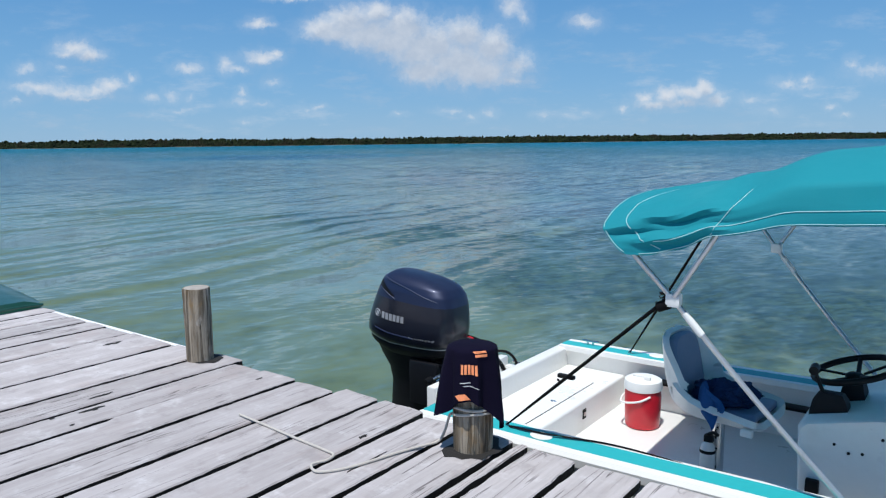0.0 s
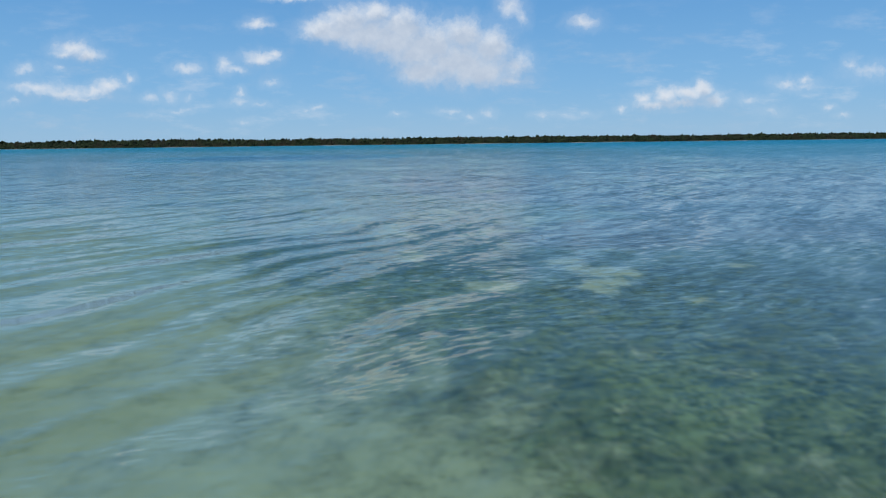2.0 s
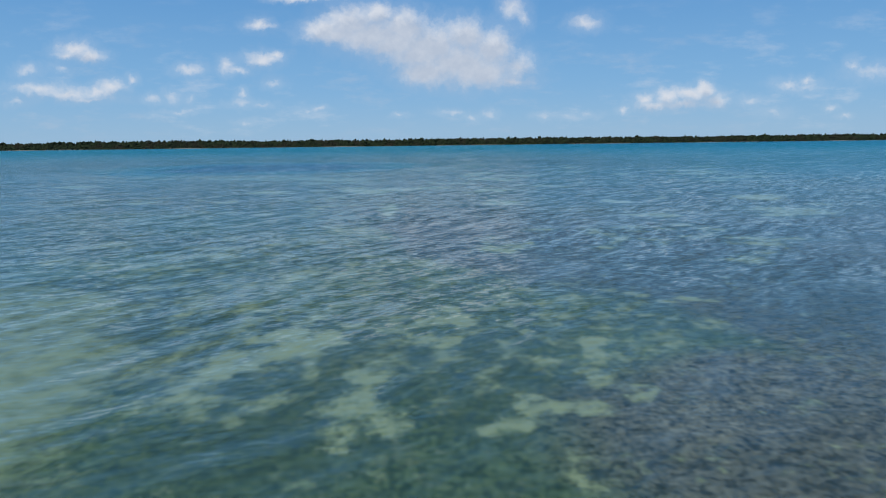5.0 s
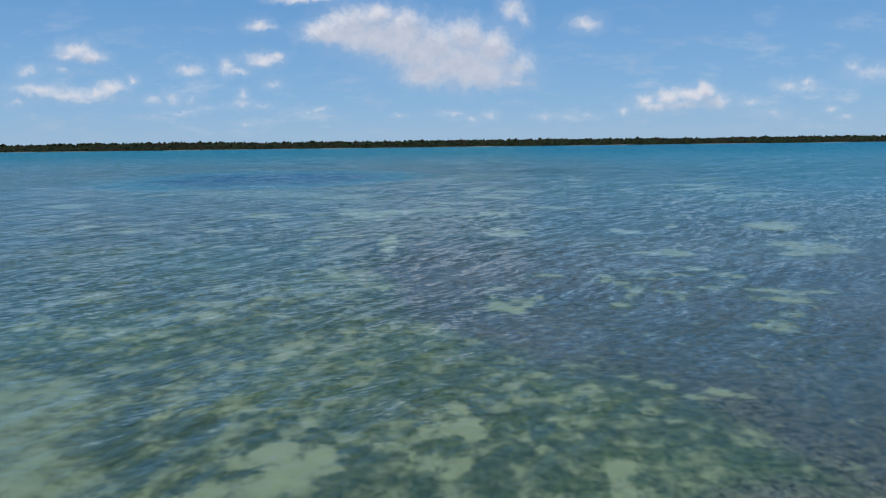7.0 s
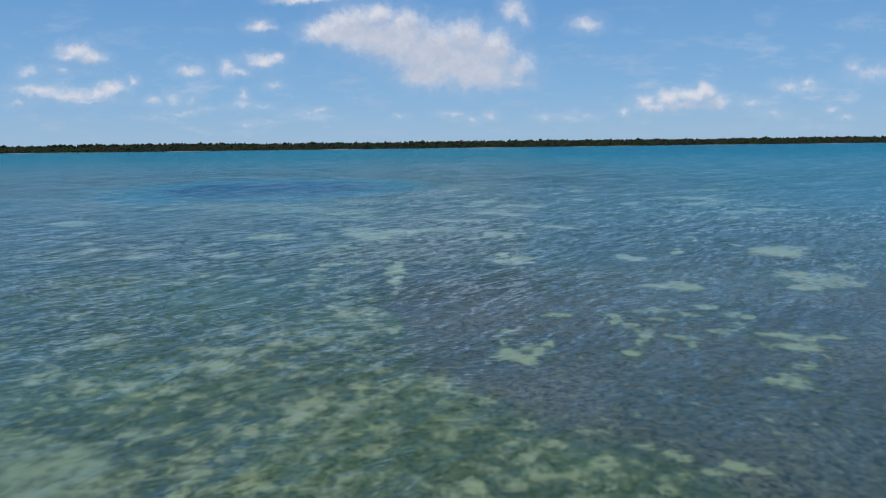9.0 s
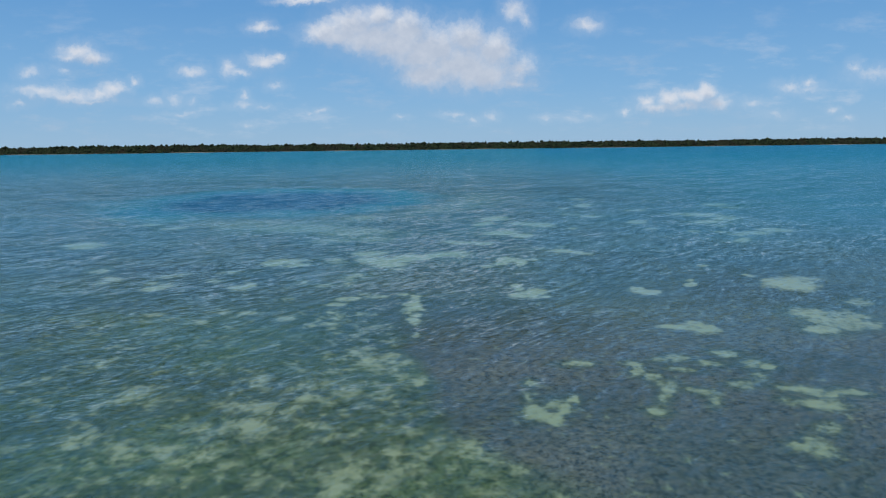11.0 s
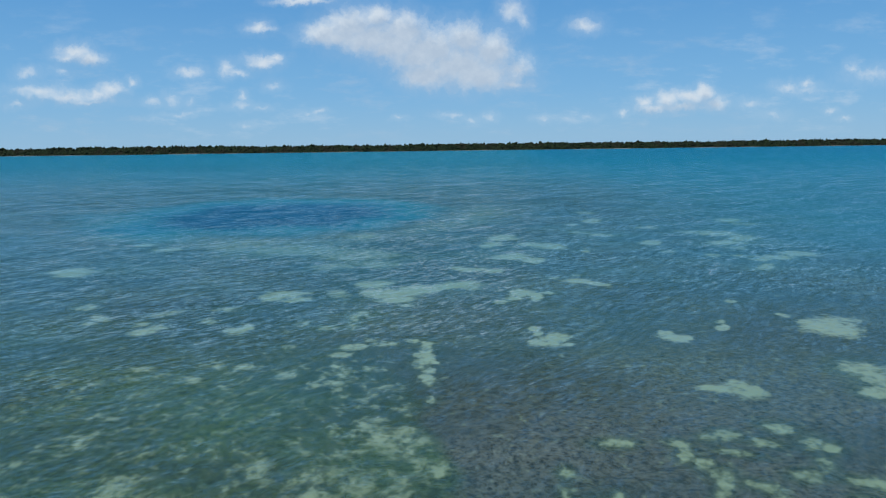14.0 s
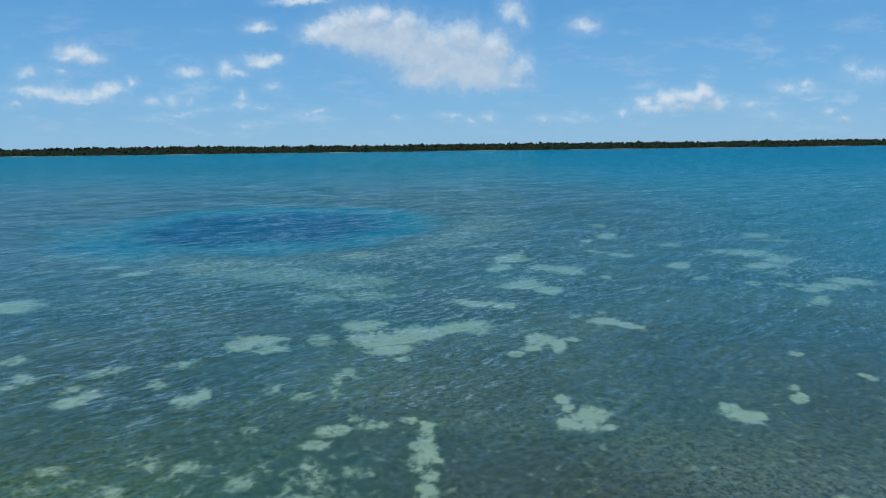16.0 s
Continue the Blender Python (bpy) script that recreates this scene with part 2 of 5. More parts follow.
def water_material():
    """Clear water: looked through, mirrored at low angles; wavelets of three lengths that run slantwise to the landing."""
    m, k, slots = material("lagoon_water", .02)
    at = k.add("ShaderNodeNewGeometry").outputs["Position"]
    where = k.add("ShaderNodeSeparateXYZ", {0: at})
    out = where.outputs[1]
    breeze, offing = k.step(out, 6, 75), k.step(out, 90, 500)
    bend = k.vec("SCALE", k.noise(at, .13, 2, .5, 1))
    bend.node.inputs["Scale"].default_value = 2.6
    spot = k.vec("ADD", at, bend)

    def waves(turn, stretch, scale, detail, rough):
        along = k.add("ShaderNodeVectorRotate", {"Vector": spot, "Angle": radians(-turn)}).outputs[0]
        return k.math("SUBTRACT", k.noise(k.vec("MULTIPLY", along, (stretch, 1, 1)), scale, detail, rough), .5)

    swell = waves(60, .14, 1.5, 1, .4)
    chop = waves(48, .30, 4.2, 2, .55)
    wave = waves(42, .30, 1.6, 3, .6)
    fine = waves(24, .36, 10, 2, .6)
    roll = waves(38, .26, .38, 4, .66)
    # long crests over the sand by the landing, chop farther out
    lee = k.math("MULTIPLY", k.step(k.math("ADD", where.outputs[0], k.math("MULTIPLY", out, .12)), 4.5, -3.0), k.step(out, 40, 18))
    gust = k.step(k.noise(k.vec("MULTIPLY", spot, (.5, 1, 1)), .16, 3, .55), .3, .7, .55, 1.35)
    slope = k.math("MULTIPLY", swell, k.math("ADD", .16, k.math("MULTIPLY", lee, .40)))
    slope = k.math("ADD", slope, k.math("MULTIPLY", k.math("MULTIPLY", chop, gust), k.math("ADD", .16, k.math("MULTIPLY", breeze, .34))))
    slope = k.math("ADD", slope, k.math("MULTIPLY", k.math("MULTIPLY", wave, gust), k.math("MULTIPLY", breeze, .42)))
    slope = k.math("ADD", slope, k.math("MULTIPLY", k.math("MULTIPLY", fine, gust), k.math("ADD", .30, k.math("MULTIPLY", breeze, .24))))
    slope = k.math("ADD", slope, k.math("MULTIPLY", roll, k.step(out, 40, 220, 0, .62)))
    # normals lean towards the camera's side with distance, to mirror higher sky
    face = k.add("ShaderNodeCombineXYZ", {0: k.math("MULTIPLY", slope, -.45), 1: k.math("SUBTRACT", k.math("MULTIPLY", slope, .9), k.math("ADD", k.math("MULTIPLY", breeze, .062), k.math("MULTIPLY", k.step(out, 60, 150), .06))), 2: 1.0}).outputs[0]
    normal = k.vec("NORMALIZE", face)
    below = k.vec("NORMALIZE", k.vec("MULTIPLY", face, (.06, .06, 1)))
    steep = k.vec("NORMALIZE", k.vec("MULTIPLY", face, (1.25, 1.25, 1)))
    facing = k.add("ShaderNodeFresnel", {"IOR": 1.333, "Normal": steep}).outputs[0]
    clear = k.add("ShaderNodeBsdfRefraction", {"Color": (.93, 1, .98, 1), "Roughness": 0.0, "IOR": 1.333, "Normal": below}).outputs[0]
    # far reflections painted bluer and weaker by distance from the landing
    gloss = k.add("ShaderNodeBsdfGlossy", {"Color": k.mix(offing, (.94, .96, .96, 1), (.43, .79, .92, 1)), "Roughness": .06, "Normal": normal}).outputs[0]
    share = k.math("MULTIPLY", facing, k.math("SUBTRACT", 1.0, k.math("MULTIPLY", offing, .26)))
    both = k.add("ShaderNodeMixShader", {0: share, 1: clear, 2: gloss}).outputs[0]
    k.link(both, m.node_tree.nodes["Material Output"].inputs["Surface"])
    return m


def weathered_wood(name, pale, dark, along=(1.2, 22, 22), rough=.0):
    """Sun-bleached timber: long grain, dark checks and blotches."""
    m, k, slots = material(name, .85)
    shift = k.vec("SCALE", k.vec("ADD", (1, 1, 1), (0, 0, 0)))
    k.link(k.math("MULTIPLY", k.add("ShaderNodeObjectInfo").outputs["Random"], 37.0), shift.node.inputs["Scale"])
    base = k.vec("ADD", k.add("ShaderNodeTexCoord").outputs["Object"], shift)
    grain = k.noise(k.vec("MULTIPLY", base, along), 2.4, 6, .68)
    blotch = k.noise(base, 3.1, 5, .62)
    crack = k.noise(k.vec("MULTIPLY", base, tuple(a * 1.4 for a in along)), 1.6, 3, .5)
    tone = k.mix(k.step(grain, .3, .68), tuple(c * (.76 - .5 * rough) for c in pale) + (1,), pale + (1,))
    tone = k.mix(k.math("MULTIPLY", k.step(blotch, .5, .72), .5), tone, dark + (1,))
    tone = k.mix(k.math("MULTIPLY", k.step(crack, .69 - .1 * rough, .76 - .1 * rough), .85), tone, tuple(c * .35 for c in dark) + (1,))
    lot = k.math("ADD", .84, k.math("MULTIPLY", k.add("ShaderNodeObjectInfo").outputs["Random"], .3))
    bright = k.add("ShaderNodeCombineXYZ", {0: lot, 1: lot, 2: lot}).outputs[0]
    k.link(k.mix(1.0, tone, bright, "MULTIPLY"), slots["Base Color"])
    bump(k, slots, k.math("ADD", grain, k.math("MULTIPLY", k.step(crack, .66, .74), -1.5)), .5, .006)
    return m


def plank_wood():
    """Silver-grey boards: faint grain, mottled bleaching, pinkish stains, pits and hair cracks."""
    m, k, slots = material("bleached_plank", .88)
    lot = k.add("ShaderNodeObjectInfo").outputs["Random"]
    shift = k.vec("SCALE", (1, 1, 1))
    k.link(k.math("MULTIPLY", lot, 37.0), shift.node.inputs["Scale"])
    base = k.vec("ADD", k.add("ShaderNodeTexCoord").outputs["Object"], shift)
    long = k.vec("MULTIPLY", base, (9, .7, 9))
    grain = k.noise(k.vec("MULTIPLY", base, (34, 1.6, 34)), 2.0, 5, .7)
    streak = k.noise(long, 1.4, 5, .65)
    mottle = k.noise(base, 5.5, 6, .68)
    stain = k.noise(k.vec("MULTIPLY", base, (2.4, .8, 2)), 1.7, 4, .6)
    speck = k.noise(base, 46, 3, .6)
    tone = k.mix(k.step(streak, .32, .68), (.425, .392, .394, 1), (.535, .502, .510, 1))
    tone = k.mix(k.math("MULTIPLY", k.step(mottle, .52, .70), .75), tone, (.660, .640, .655, 1))
    tone = k.mix(k.math("MULTIPLY", k.step(mottle, .46, .30), .55), tone, (.330, .300, .300, 1))
    tone = k.mix(k.math("MULTIPLY", k.step(stain, .54, .72), .35), tone, (.420, .340, .320, 1))
    tone = k.mix(k.math("MULTIPLY", k.step(grain, .54, .40), .11), tone, (.270, .240, .238, 1))
    pit = k.step(speck, .735, .775)
    hair = k.math("ABSOLUTE", k.math("SUBTRACT", k.noise(k.vec("MULTIPLY", base, (6.5, .30, 6.5)), 1.7, 3, .55), .5))
    split = k.math("MULTIPLY", k.step(hair, .012, .003), k.step(k.noise(base, 1.3, 2), .46, .58))
    tone = k.mix(k.math("MAXIMUM", k.math("MULTIPLY", pit, .75), k.math("MULTIPLY", split, .65)), tone, (.060, .050, .048, 1))
    worth = k.math("ADD", .80, k.math("MULTIPLY", lot, .24))
    k.link(k.mix(1.0, tone, k.add("ShaderNodeCombineXYZ", {0: worth, 1: worth, 2: worth}).outputs[0], "MULTIPLY"), slots["Base Color"])
    height = k.math("SUBTRACT", k.math("ADD", grain, mottle), k.math("MULTIPLY", k.math("MAXIMUM", pit, split), 1.6))
    bump(k, slots, height, .55, .006)
    slots["Specular IOR Level"].default_value = .25
    return m


def post_wood():
    """A barked pole gone grey-brown: upright cracks, ochre and dark runs."""
    m, k, slots = material("weathered_post", .9)
    lot = k.add("ShaderNodeObjectInfo").outputs["Random"]
    shift = k.vec("SCALE", (1, 1, 1))
    k.link(k.math("MULTIPLY", lot, 19.0), shift.node.inputs["Scale"])
    base = k.vec("ADD", k.add("ShaderNodeTexCoord").outputs["Object"], shift)
    run = k.noise(k.vec("MULTIPLY", base, (16, 16, 1.3)), 1.0, 5, .7)
    fibre = k.noise(k.vec("MULTIPLY", base, (60, 60, 2.2)), 1.4, 4, .7)
    blot = k.noise(k.vec("MULTIPLY", base, (1, 1, .5)), 9, 5, .65)
    tone = k.mix(k.step(run, .36, .62), (.160, .125, .088, 1), (.390, .335, .265, 1))
    tone = k.mix(k.math("MULTIPLY", k.step(fibre, .55, .36), .45), tone, (.060, .045, .032, 1))
    tone = k.mix(k.math("MULTIPLY", k.step(blot, .54, .66), .6), tone, (.300, .190, .085, 1))
    tone = k.mix(k.math("MULTIPLY", k.step(blot, .42, .33), .7), tone, (.470, .430, .380, 1))
    hair = k.math("ABSOLUTE", k.math("SUBTRACT", k.noise(k.vec("MULTIPLY", base, (13, 13, .5)), 1.0, 3, .5), .5))
    crack = k.step(hair, .020, .006)
    k.link(k.mix(k.math("MULTIPLY", crack, .5), tone, (.022, .017, .012, 1)), slots["Base Color"])
    bump(k, slots, k.math("SUBTRACT", fibre, k.math("MULTIPLY", crack, 1.8)), .8, .008)
    slots["Specular IOR Level"].default_value = .2
    return m


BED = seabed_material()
WATER = water_material()
PLANK = plank_wood()
POST = post_wood()
POST_TOP = weathered_wood("post_end_grain", (.42, .38, .34), (.2, .17, .14), (9, 9, 9))
# near black: the shade in gaps and hollows put into the colour
PLANK_SIDE = weathered_wood("recess_shade_wood", (.016, .014, .013), (.008, .007, .006))
# near black, so the shade under the deck is in the colour
BEAM = weathered_wood("underdeck_shade_wood", (.022, .019, .017), (.01, .009, .008))
GEL = worn("white_gelcoat", (.80, .80, .78), .03, .35, 0, 40, 2.2, (.52, .48, .40), .22, .05, .25)
TEAL = worn("teal_gelcoat", (.030, .38, .41), .06, .55, 0, 40, 2.5, (.25, .4, .4), .2, .05, 0, .3)
CANVAS = worn("turquoise_canvas", (.010, .225, .275), .10, .85, 0, 300, 2.0, (.05, .34, .38), .3, .25, 0, .3)
STITCH = worn("white_stitching", (.40, .66, .68), .05, .8)
TUBE = worn("aluminium_tube", (.62, .62, .63), .06, .35, .75, 60, 6)
WHITE_PLASTIC = worn("white_plastic", (.78, .78, .76), .03, .4)
RED_PLASTIC = worn("red_plastic", (.56, .010, .022), .08, .38, 0, 40, 4, (.3, .02, .02), .2, .05, .2)
BLACK_PLASTIC = worn("black_plastic", (.007, .007, .008), .2, .5, shine=.2)
STRAP = worn("black_webbing", (.006, .006, .007), .25, .9, 0, 200, shine=.12)
COWL = worn("dark_grey_cowl", (.007, .009, .020), .12, .34, .2, 160, 3, (.016, .020, .034), .12, .03, .4)
COWL_TOP = worn("blue_grey_cowl", (.015, .023, .062), .10, .46, .4, 160, 3, (.03, .042, .085), .15, .03, .15)
# paler than the cover: highlights along its edges put into the colour
COWL_HIGHLIGHT = worn("highlight_cowl_edge", (.040, .050, .092), .08, .42, .4, 160, 3, (.09, .1, .13), .1, .02, .1)
LEG = worn("black_engine_leg", (.006, .0065, .009), .15, .5, 0, shine=.25)
SILVER = worn("silver_print", (.48, .49, .52), .04, .35, .5)
STEEL = worn("stainless_steel", (.6, .6, .6), .05, .25, 1.0)
VINYL = worn("blue_grey_vinyl", (.15, .205, .33), .06, .5, 0, 120, 3, (.14, .2, .3), .3, .12)
NAVY = worn("navy_cloth", (.0045, .0035, .014), .2, .95, 0, 220, 4, (.008, .007, .02), .3, .3, 0, .1)
ORANGE = worn("orange_print", (.90, .30, .13), .06, .8)
PRINT_WHITE = worn("white_print", (.6, .6, .62), .05, .8)
BLUE_CLOTH = worn("blue_cloth", (.014, .035, .10), .3, .95, 0, 90, 9, (.004, .006, .012), .9, .4, 0, .2)
# the brightness of a sunlit edge put into the colour
WHITE_EDGE = worn("sunlit_edge_white", (.78, .79, .80), .05, .6, 0, 40, 4, (.5, .48, .45), .25, .1)
ROPE = worn("grey_rope", (.50, .47, .43), .15, .9, 0, 160, 20, (.2, .18, .15), .3, .5)
GREEN = worn("dark_green_paint", (.008, .058, .040), .1, .4, 0, 40, 3, (.05, .12, .1), .2, .08, .3)

# ---- lagoon: bed, water, far shore ----
def smooth(value, low, high):
    x = np.clip((value - low) / (high - low), 0, 1)
    return x * x * (3 - 2 * x)


def grid_object(name, xs, ys, heights, mat):
    """One sheet over the lines xs, ys with the given heights."""
    nx, ny = len(xs), len(ys)
    gx, gy = np.meshgrid(xs, ys)
    co = np.stack([gx, gy, heights(gx, gy)], -1).reshape(-1, 3).astype(np.float32)
    i = (np.arange(ny - 1)[:, None] * nx + np.arange(nx - 1)[None]).ravel()
    faces = np.stack([i, i + 1, i + nx + 1, i + nx], 1).astype(np.int32)
    me = bpy.data.meshes.new(name)
    me.vertices.add(len(co))
    me.vertices.foreach_set("co", co.ravel())
    me.loops.add(faces.size)
    me.loops.foreach_set("vertex_index", faces.ravel())
    me.polygons.add(len(faces))
    me.polygons.foreach_set("loop_start", np.arange(0, faces.size, 4, dtype=np.int32))
    me.update(calc_edges=True)
    me.polygons.foreach_set("use_smooth", np.ones(len(faces), bool))
    me.materials.append(mat)
    return new(name, me), co


def graded(low, fine_low, fine_high, high, step, grow=1.06):
    """Grid lines, close together in the middle and wider and wider outwards."""
    left, right, gap, x = [], [], step, fine_low
    while x > low:
        gap *= grow
        x = max(low, x - gap)
        left.append(x)
    gap, x = step, fine_high
    while x < high:
        gap *= grow
        x = min(high, x + gap)
        right.append(x)
    return np.array(left[::-1] + list(np.arange(fine_low, fine_high + step / 2, step)) + right)


HOLE = (-24.0, 134.0, 25.5, 33.0)


def bed_height(x, y):
    depth = .76 + .09 * smooth(y, 4, 30) + .34 * smooth(y, 42, 95) + .75 * smooth(y, 140, 330) + .75 * smooth(y, 300, 900)
    depth = depth + .6 * smooth(x - .1 * y, 6, 45) * smooth(y, 45, 110)
    r = np.hypot((x - HOLE[0]) / HOLE[2], (y - HOLE[1]) / HOLE[3])
    r = r + .06 * np.sin(x * .21 + 1.1 * np.sin(y * .13)) + .04 * np.sin(y * .31 + x * .4)
    depth = depth + 5.0 * (1 - smooth(r + .22 * (x - HOLE[0]) / HOLE[2], .12, 1.12))
    return -(depth + .06 * np.sin(x * .31 + 1.3 * np.sin(y * .17)) * np.sin(y * .23 + x * .05))


def clearing(x, y, rx, ry, turn, strength):
    """A sandy clearing in the seagrass: place, half width, half length, turn in degrees, how bare it is."""
    CLEARINGS.append((x, y, rx, ry, radians(turn), .3 + .7 * strength))


CLEARINGS = []
clearing(-32.8, 79.1, 1.87, 2.18, 31, 1)
clearing(-25.1, 65.8, 0.67, 1.09, 31, 0.7)
clearing(-23.1, 62.8, 0.57, 1.13, 31, 0.7)
clearing(-22.9, 61.2, 0.40, 0.57, 32, 0.6)
clearing(-33.8, 96.1, 0.99, 1.44, 25, 1)
clearing(-29.8, 92.8, 1.15, 1.61, 23, 0.8)
clearing(-41.2, 102.8, 0.85, 1.33, 28, 0.7)
clearing(-19.8, 61.2, 0.76, 0.64, 28, 0.6)
clearing(-19.1, 59.4, 0.71, 0.74, 28, 1)
clearing(-18.7, 60.4, 0.58, 0.69, 27, 0.6)
clearing(-13.3, 60.3, 0.39, 0.81, 19, 1)
clearing(-13.6, 59.4, 0.69, 0.69, 20, 1)
clearing(-13.4, 69.5, 1.74, 1.30, 15, 1)
clearing(-13.7, 68.1, 0.71, 1.09, 16, 1)
clearing(-11.9, 67.4, 0.76, 1.04, 14, 0.9)
clearing(-16.1, 61.4, 0.49, 0.88, 23, 0.5)
clearing(-15.8, 65.0, 1.19, 0.85, 20, 0.45)
clearing(-19.0, 63.6, 1.15, 0.72, 25, 0.4)
clearing(-9.4, 69.1, 1.15, 1.25, 10, 0.5)
clearing(-7.4, 72.4, 1.56, 1.72, 7, 0.9)
clearing(-5.6, 69.4, 1.91, 1.87, 5, 1)
clearing(-5.3, 67.0, 1.31, 1.22, 4, 1)
clearing(-3.8, 70.8, 1.53, 1.73, 2, 1)
clearing(-1.1, 71.6, 2.15, 1.52, -2, 1)
clearing(-2.3, 71.4, 1.04, 1.23, 0, 1)
clearing(-4.3, 65.3, 0.45, 0.51, 3, 0.7)
clearing(-7.4, 62.0, 0.30, 1.20, 9, 0.7)
clearing(-7.4, 60.2, 0.16, 0.85, 9, 0.6)
clearing(-10.4, 60.8, 0.37, 0.82, 14, 0.5)
clearing(-8.8, 59.6, 0.56, 0.60, 12, 0.5)
clearing(-6.9, 63.2, 0.68, 0.92, 8, 0.45)
clearing(-6.5, 56.0, 0.68, 0.65, 9, 0.8)
clearing(-7.2, 54.6, 0.52, 0.54, 11, 0.7)
clearing(-5.2, 56.5, 0.55, 0.55, 6, 0.7)
clearing(-5.9, 57.2, 0.42, 0.51, 7, 0.6)
clearing(-3.8, 56.8, 0.35, 0.49, 3, 0.8)
clearing(-3.1, 55.9, 0.32, 0.87, 2, 0.9)
clearing(-2.8, 53.8, 0.31, 0.80, 1, 1)
clearing(-2.5, 53.0, 0.20, 0.47, 1, 1)
clearing(-2.7, 51.7, 0.35, 0.59, 1, 0.8)
clearing(-3.2, 52.3, 0.28, 0.45, 2, 0.5)
clearing(-7.2, 52.4, 0.40, 0.64, 12, 0.6)
clearing(-5.6, 52.4, 0.30, 0.45, 8, 0.55)
clearing(-6.7, 51.6, 0.29, 0.51, 11, 0.6)
clearing(-7.0, 50.4, 0.55, 0.35, 12, 0.7)
clearing(-11.4, 52.5, 0.50, 0.57, 21, 0.55)
clearing(-9.1, 51.4, 0.38, 0.43, 16, 0.7)
clearing(-12.6, 52.5, 0.30, 0.49, 23, 0.45)
clearing(-10.1, 55.8, 0.45, 0.48, 16, 0.45)
clearing(-16.1, 52.4, 0.50, 0.51, 30, 0.45)
clearing(-13.3, 50.9, 0.38, 0.35, 26, 0.5)
clearing(-15.8, 51.1, 0.57, 0.46, 31, 0.5)
clearing(-13.4, 53.0, 0.51, 0.41, 24, 0.4)
clearing(-16.4, 91.2, 5.04, 3.77, 13, 0.45)
clearing(-10.0, 87.7, 3.79, 3.83, 7, 0.42)
clearing(-11.7, 81.0, 1.69, 2.04, 10, 0.42)
clearing(-8.0, 81.8, 2.14, 1.67, 6, 0.4)
clearing(-11.0, 101.4, 1.16, 1.91, 7, 0.6)
clearing(-23.2, 93.9, 3.17, 3.22, 18, 0.35)
clearing(2.7, 93.7, 1.08, 2.44, -4, 1)
clearing(4.5, 99.2, 1.67, 2.51, -5, 1)
clearing(7.0, 93.3, 1.22, 1.52, -8, 0.8)
clearing(8.7, 92.3, 1.70, 2.38, -10, 1)
clearing(4.1, 85.7, 1.99, 1.67, -6, 1)
clearing(5.7, 82.7, 0.94, 1.95, -8, 1)
clearing(0.1, 79.0, 1.61, 1.12, -3, 1)
clearing(2.1, 77.9, 0.87, 0.90, -5, 1)
clearing(8.3, 72.6, 1.22, 1.18, -13, 1)
clearing(9.2, 71.8, 0.93, 0.86, -15, 1)
clearing(6.3, 74.2, 0.54, 0.47, -11, 0.6)
clearing(8.2, 75.5, 0.37, 0.50, -13, 0.6)
clearing(3.4, 69.2, 0.88, 1.62, -8, 1)
clearing(4.0, 67.4, 0.44, 1.49, -9, 1)
clearing(2.4, 67.2, 0.68, 0.68, -7, 1)
clearing(1.5, 66.2, 0.45, 0.64, -6, 0.8)
clearing(5.0, 68.7, 0.55, 0.49, -10, 0.8)
clearing(2.8, 59.2, 0.37, 0.66, -9, 1)
clearing(2.9, 58.1, 0.27, 0.61, -10, 1)
clearing(3.9, 57.2, 0.96, 1.10, -12, 1)
clearing(3.4, 56.0, 1.03, 0.65, -12, 1)
clearing(4.4, 55.8, 0.31, 0.35, -14, 1)
clearing(2.7, 56.5, 0.39, 0.49, -10, 1)
clearing(10.1, 57.2, 0.88, 0.82, -23, 1)
clearing(9.9, 57.8, 0.47, 0.64, -22, 1)
clearing(10.6, 56.9, 0.41, 0.61, -24, 1)
clearing(13.6, 60.0, 0.28, 0.50, -27, 0.8)
clearing(13.1, 58.7, 0.43, 0.77, -27, 1)
clearing(16.4, 65.6, 0.41, 0.58, -26, 0.6)
clearing(17.7, 61.8, 0.32, 0.39, -31, 0.8)
clearing(17.8, 61.2, 0.31, 0.38, -31, 0.8)
clearing(19.4, 93.6, 1.11, 2.24, -18, 1)
clearing(19.2, 87.4, 0.69, 0.80, -20, 0.6)
clearing(11.3, 88.2, 0.47, 0.79, -13, 0.7)
clearing(17.7, 115.9, 1.35, 2.80, -13, 0.9)
clearing(14.3, 110.9, 0.77, 1.48, -11, 0.7)
clearing(15.7, 100.4, 1.68, 1.52, -14, 0.8)
clearing(13.6, 102.5, 1.04, 1.20, -12, 0.6)
clearing(22.5, 106.8, 1.33, 1.38, -17, 0.6)
clearing(19.1, 127.0, 1.67, 1.77, -12, 0.6)
clearing(35.4, 114.6, 1.95, 2.31, -24, 0.9)
clearing(35.5, 110.3, 1.55, 1.58, -25, 0.5)
clearing(28.9, 100.8, 2.43, 2.44, -23, 0.8)
clearing(29.7, 96.4, 1.76, 2.91, -25, 0.8)
clearing(26.8, 93.3, 1.99, 1.98, -24, 0.9)
clearing(26.0, 102.3, 1.70, 1.25, -21, 0.6)
clearing(26.1, 89.0, 0.93, 0.87, -25, 0.6)
clearing(22.5, 84.7, 0.65, 1.00, -24, 0.8)
clearing(24.7, 84.0, 0.64, 1.00, -26, 0.6)
clearing(30.2, 84.8, 1.90, 1.86, -30, 1)
clearing(27.2, 83.4, 1.69, 1.49, -28, 0.8)
clearing(25.4, 82.4, 0.83, 0.95, -27, 0.7)
clearing(24.4, 78.8, 0.78, 1.67, -28, 0.9)
clearing(10.3, 49.0, 0.79, 1.18, -20, 1)
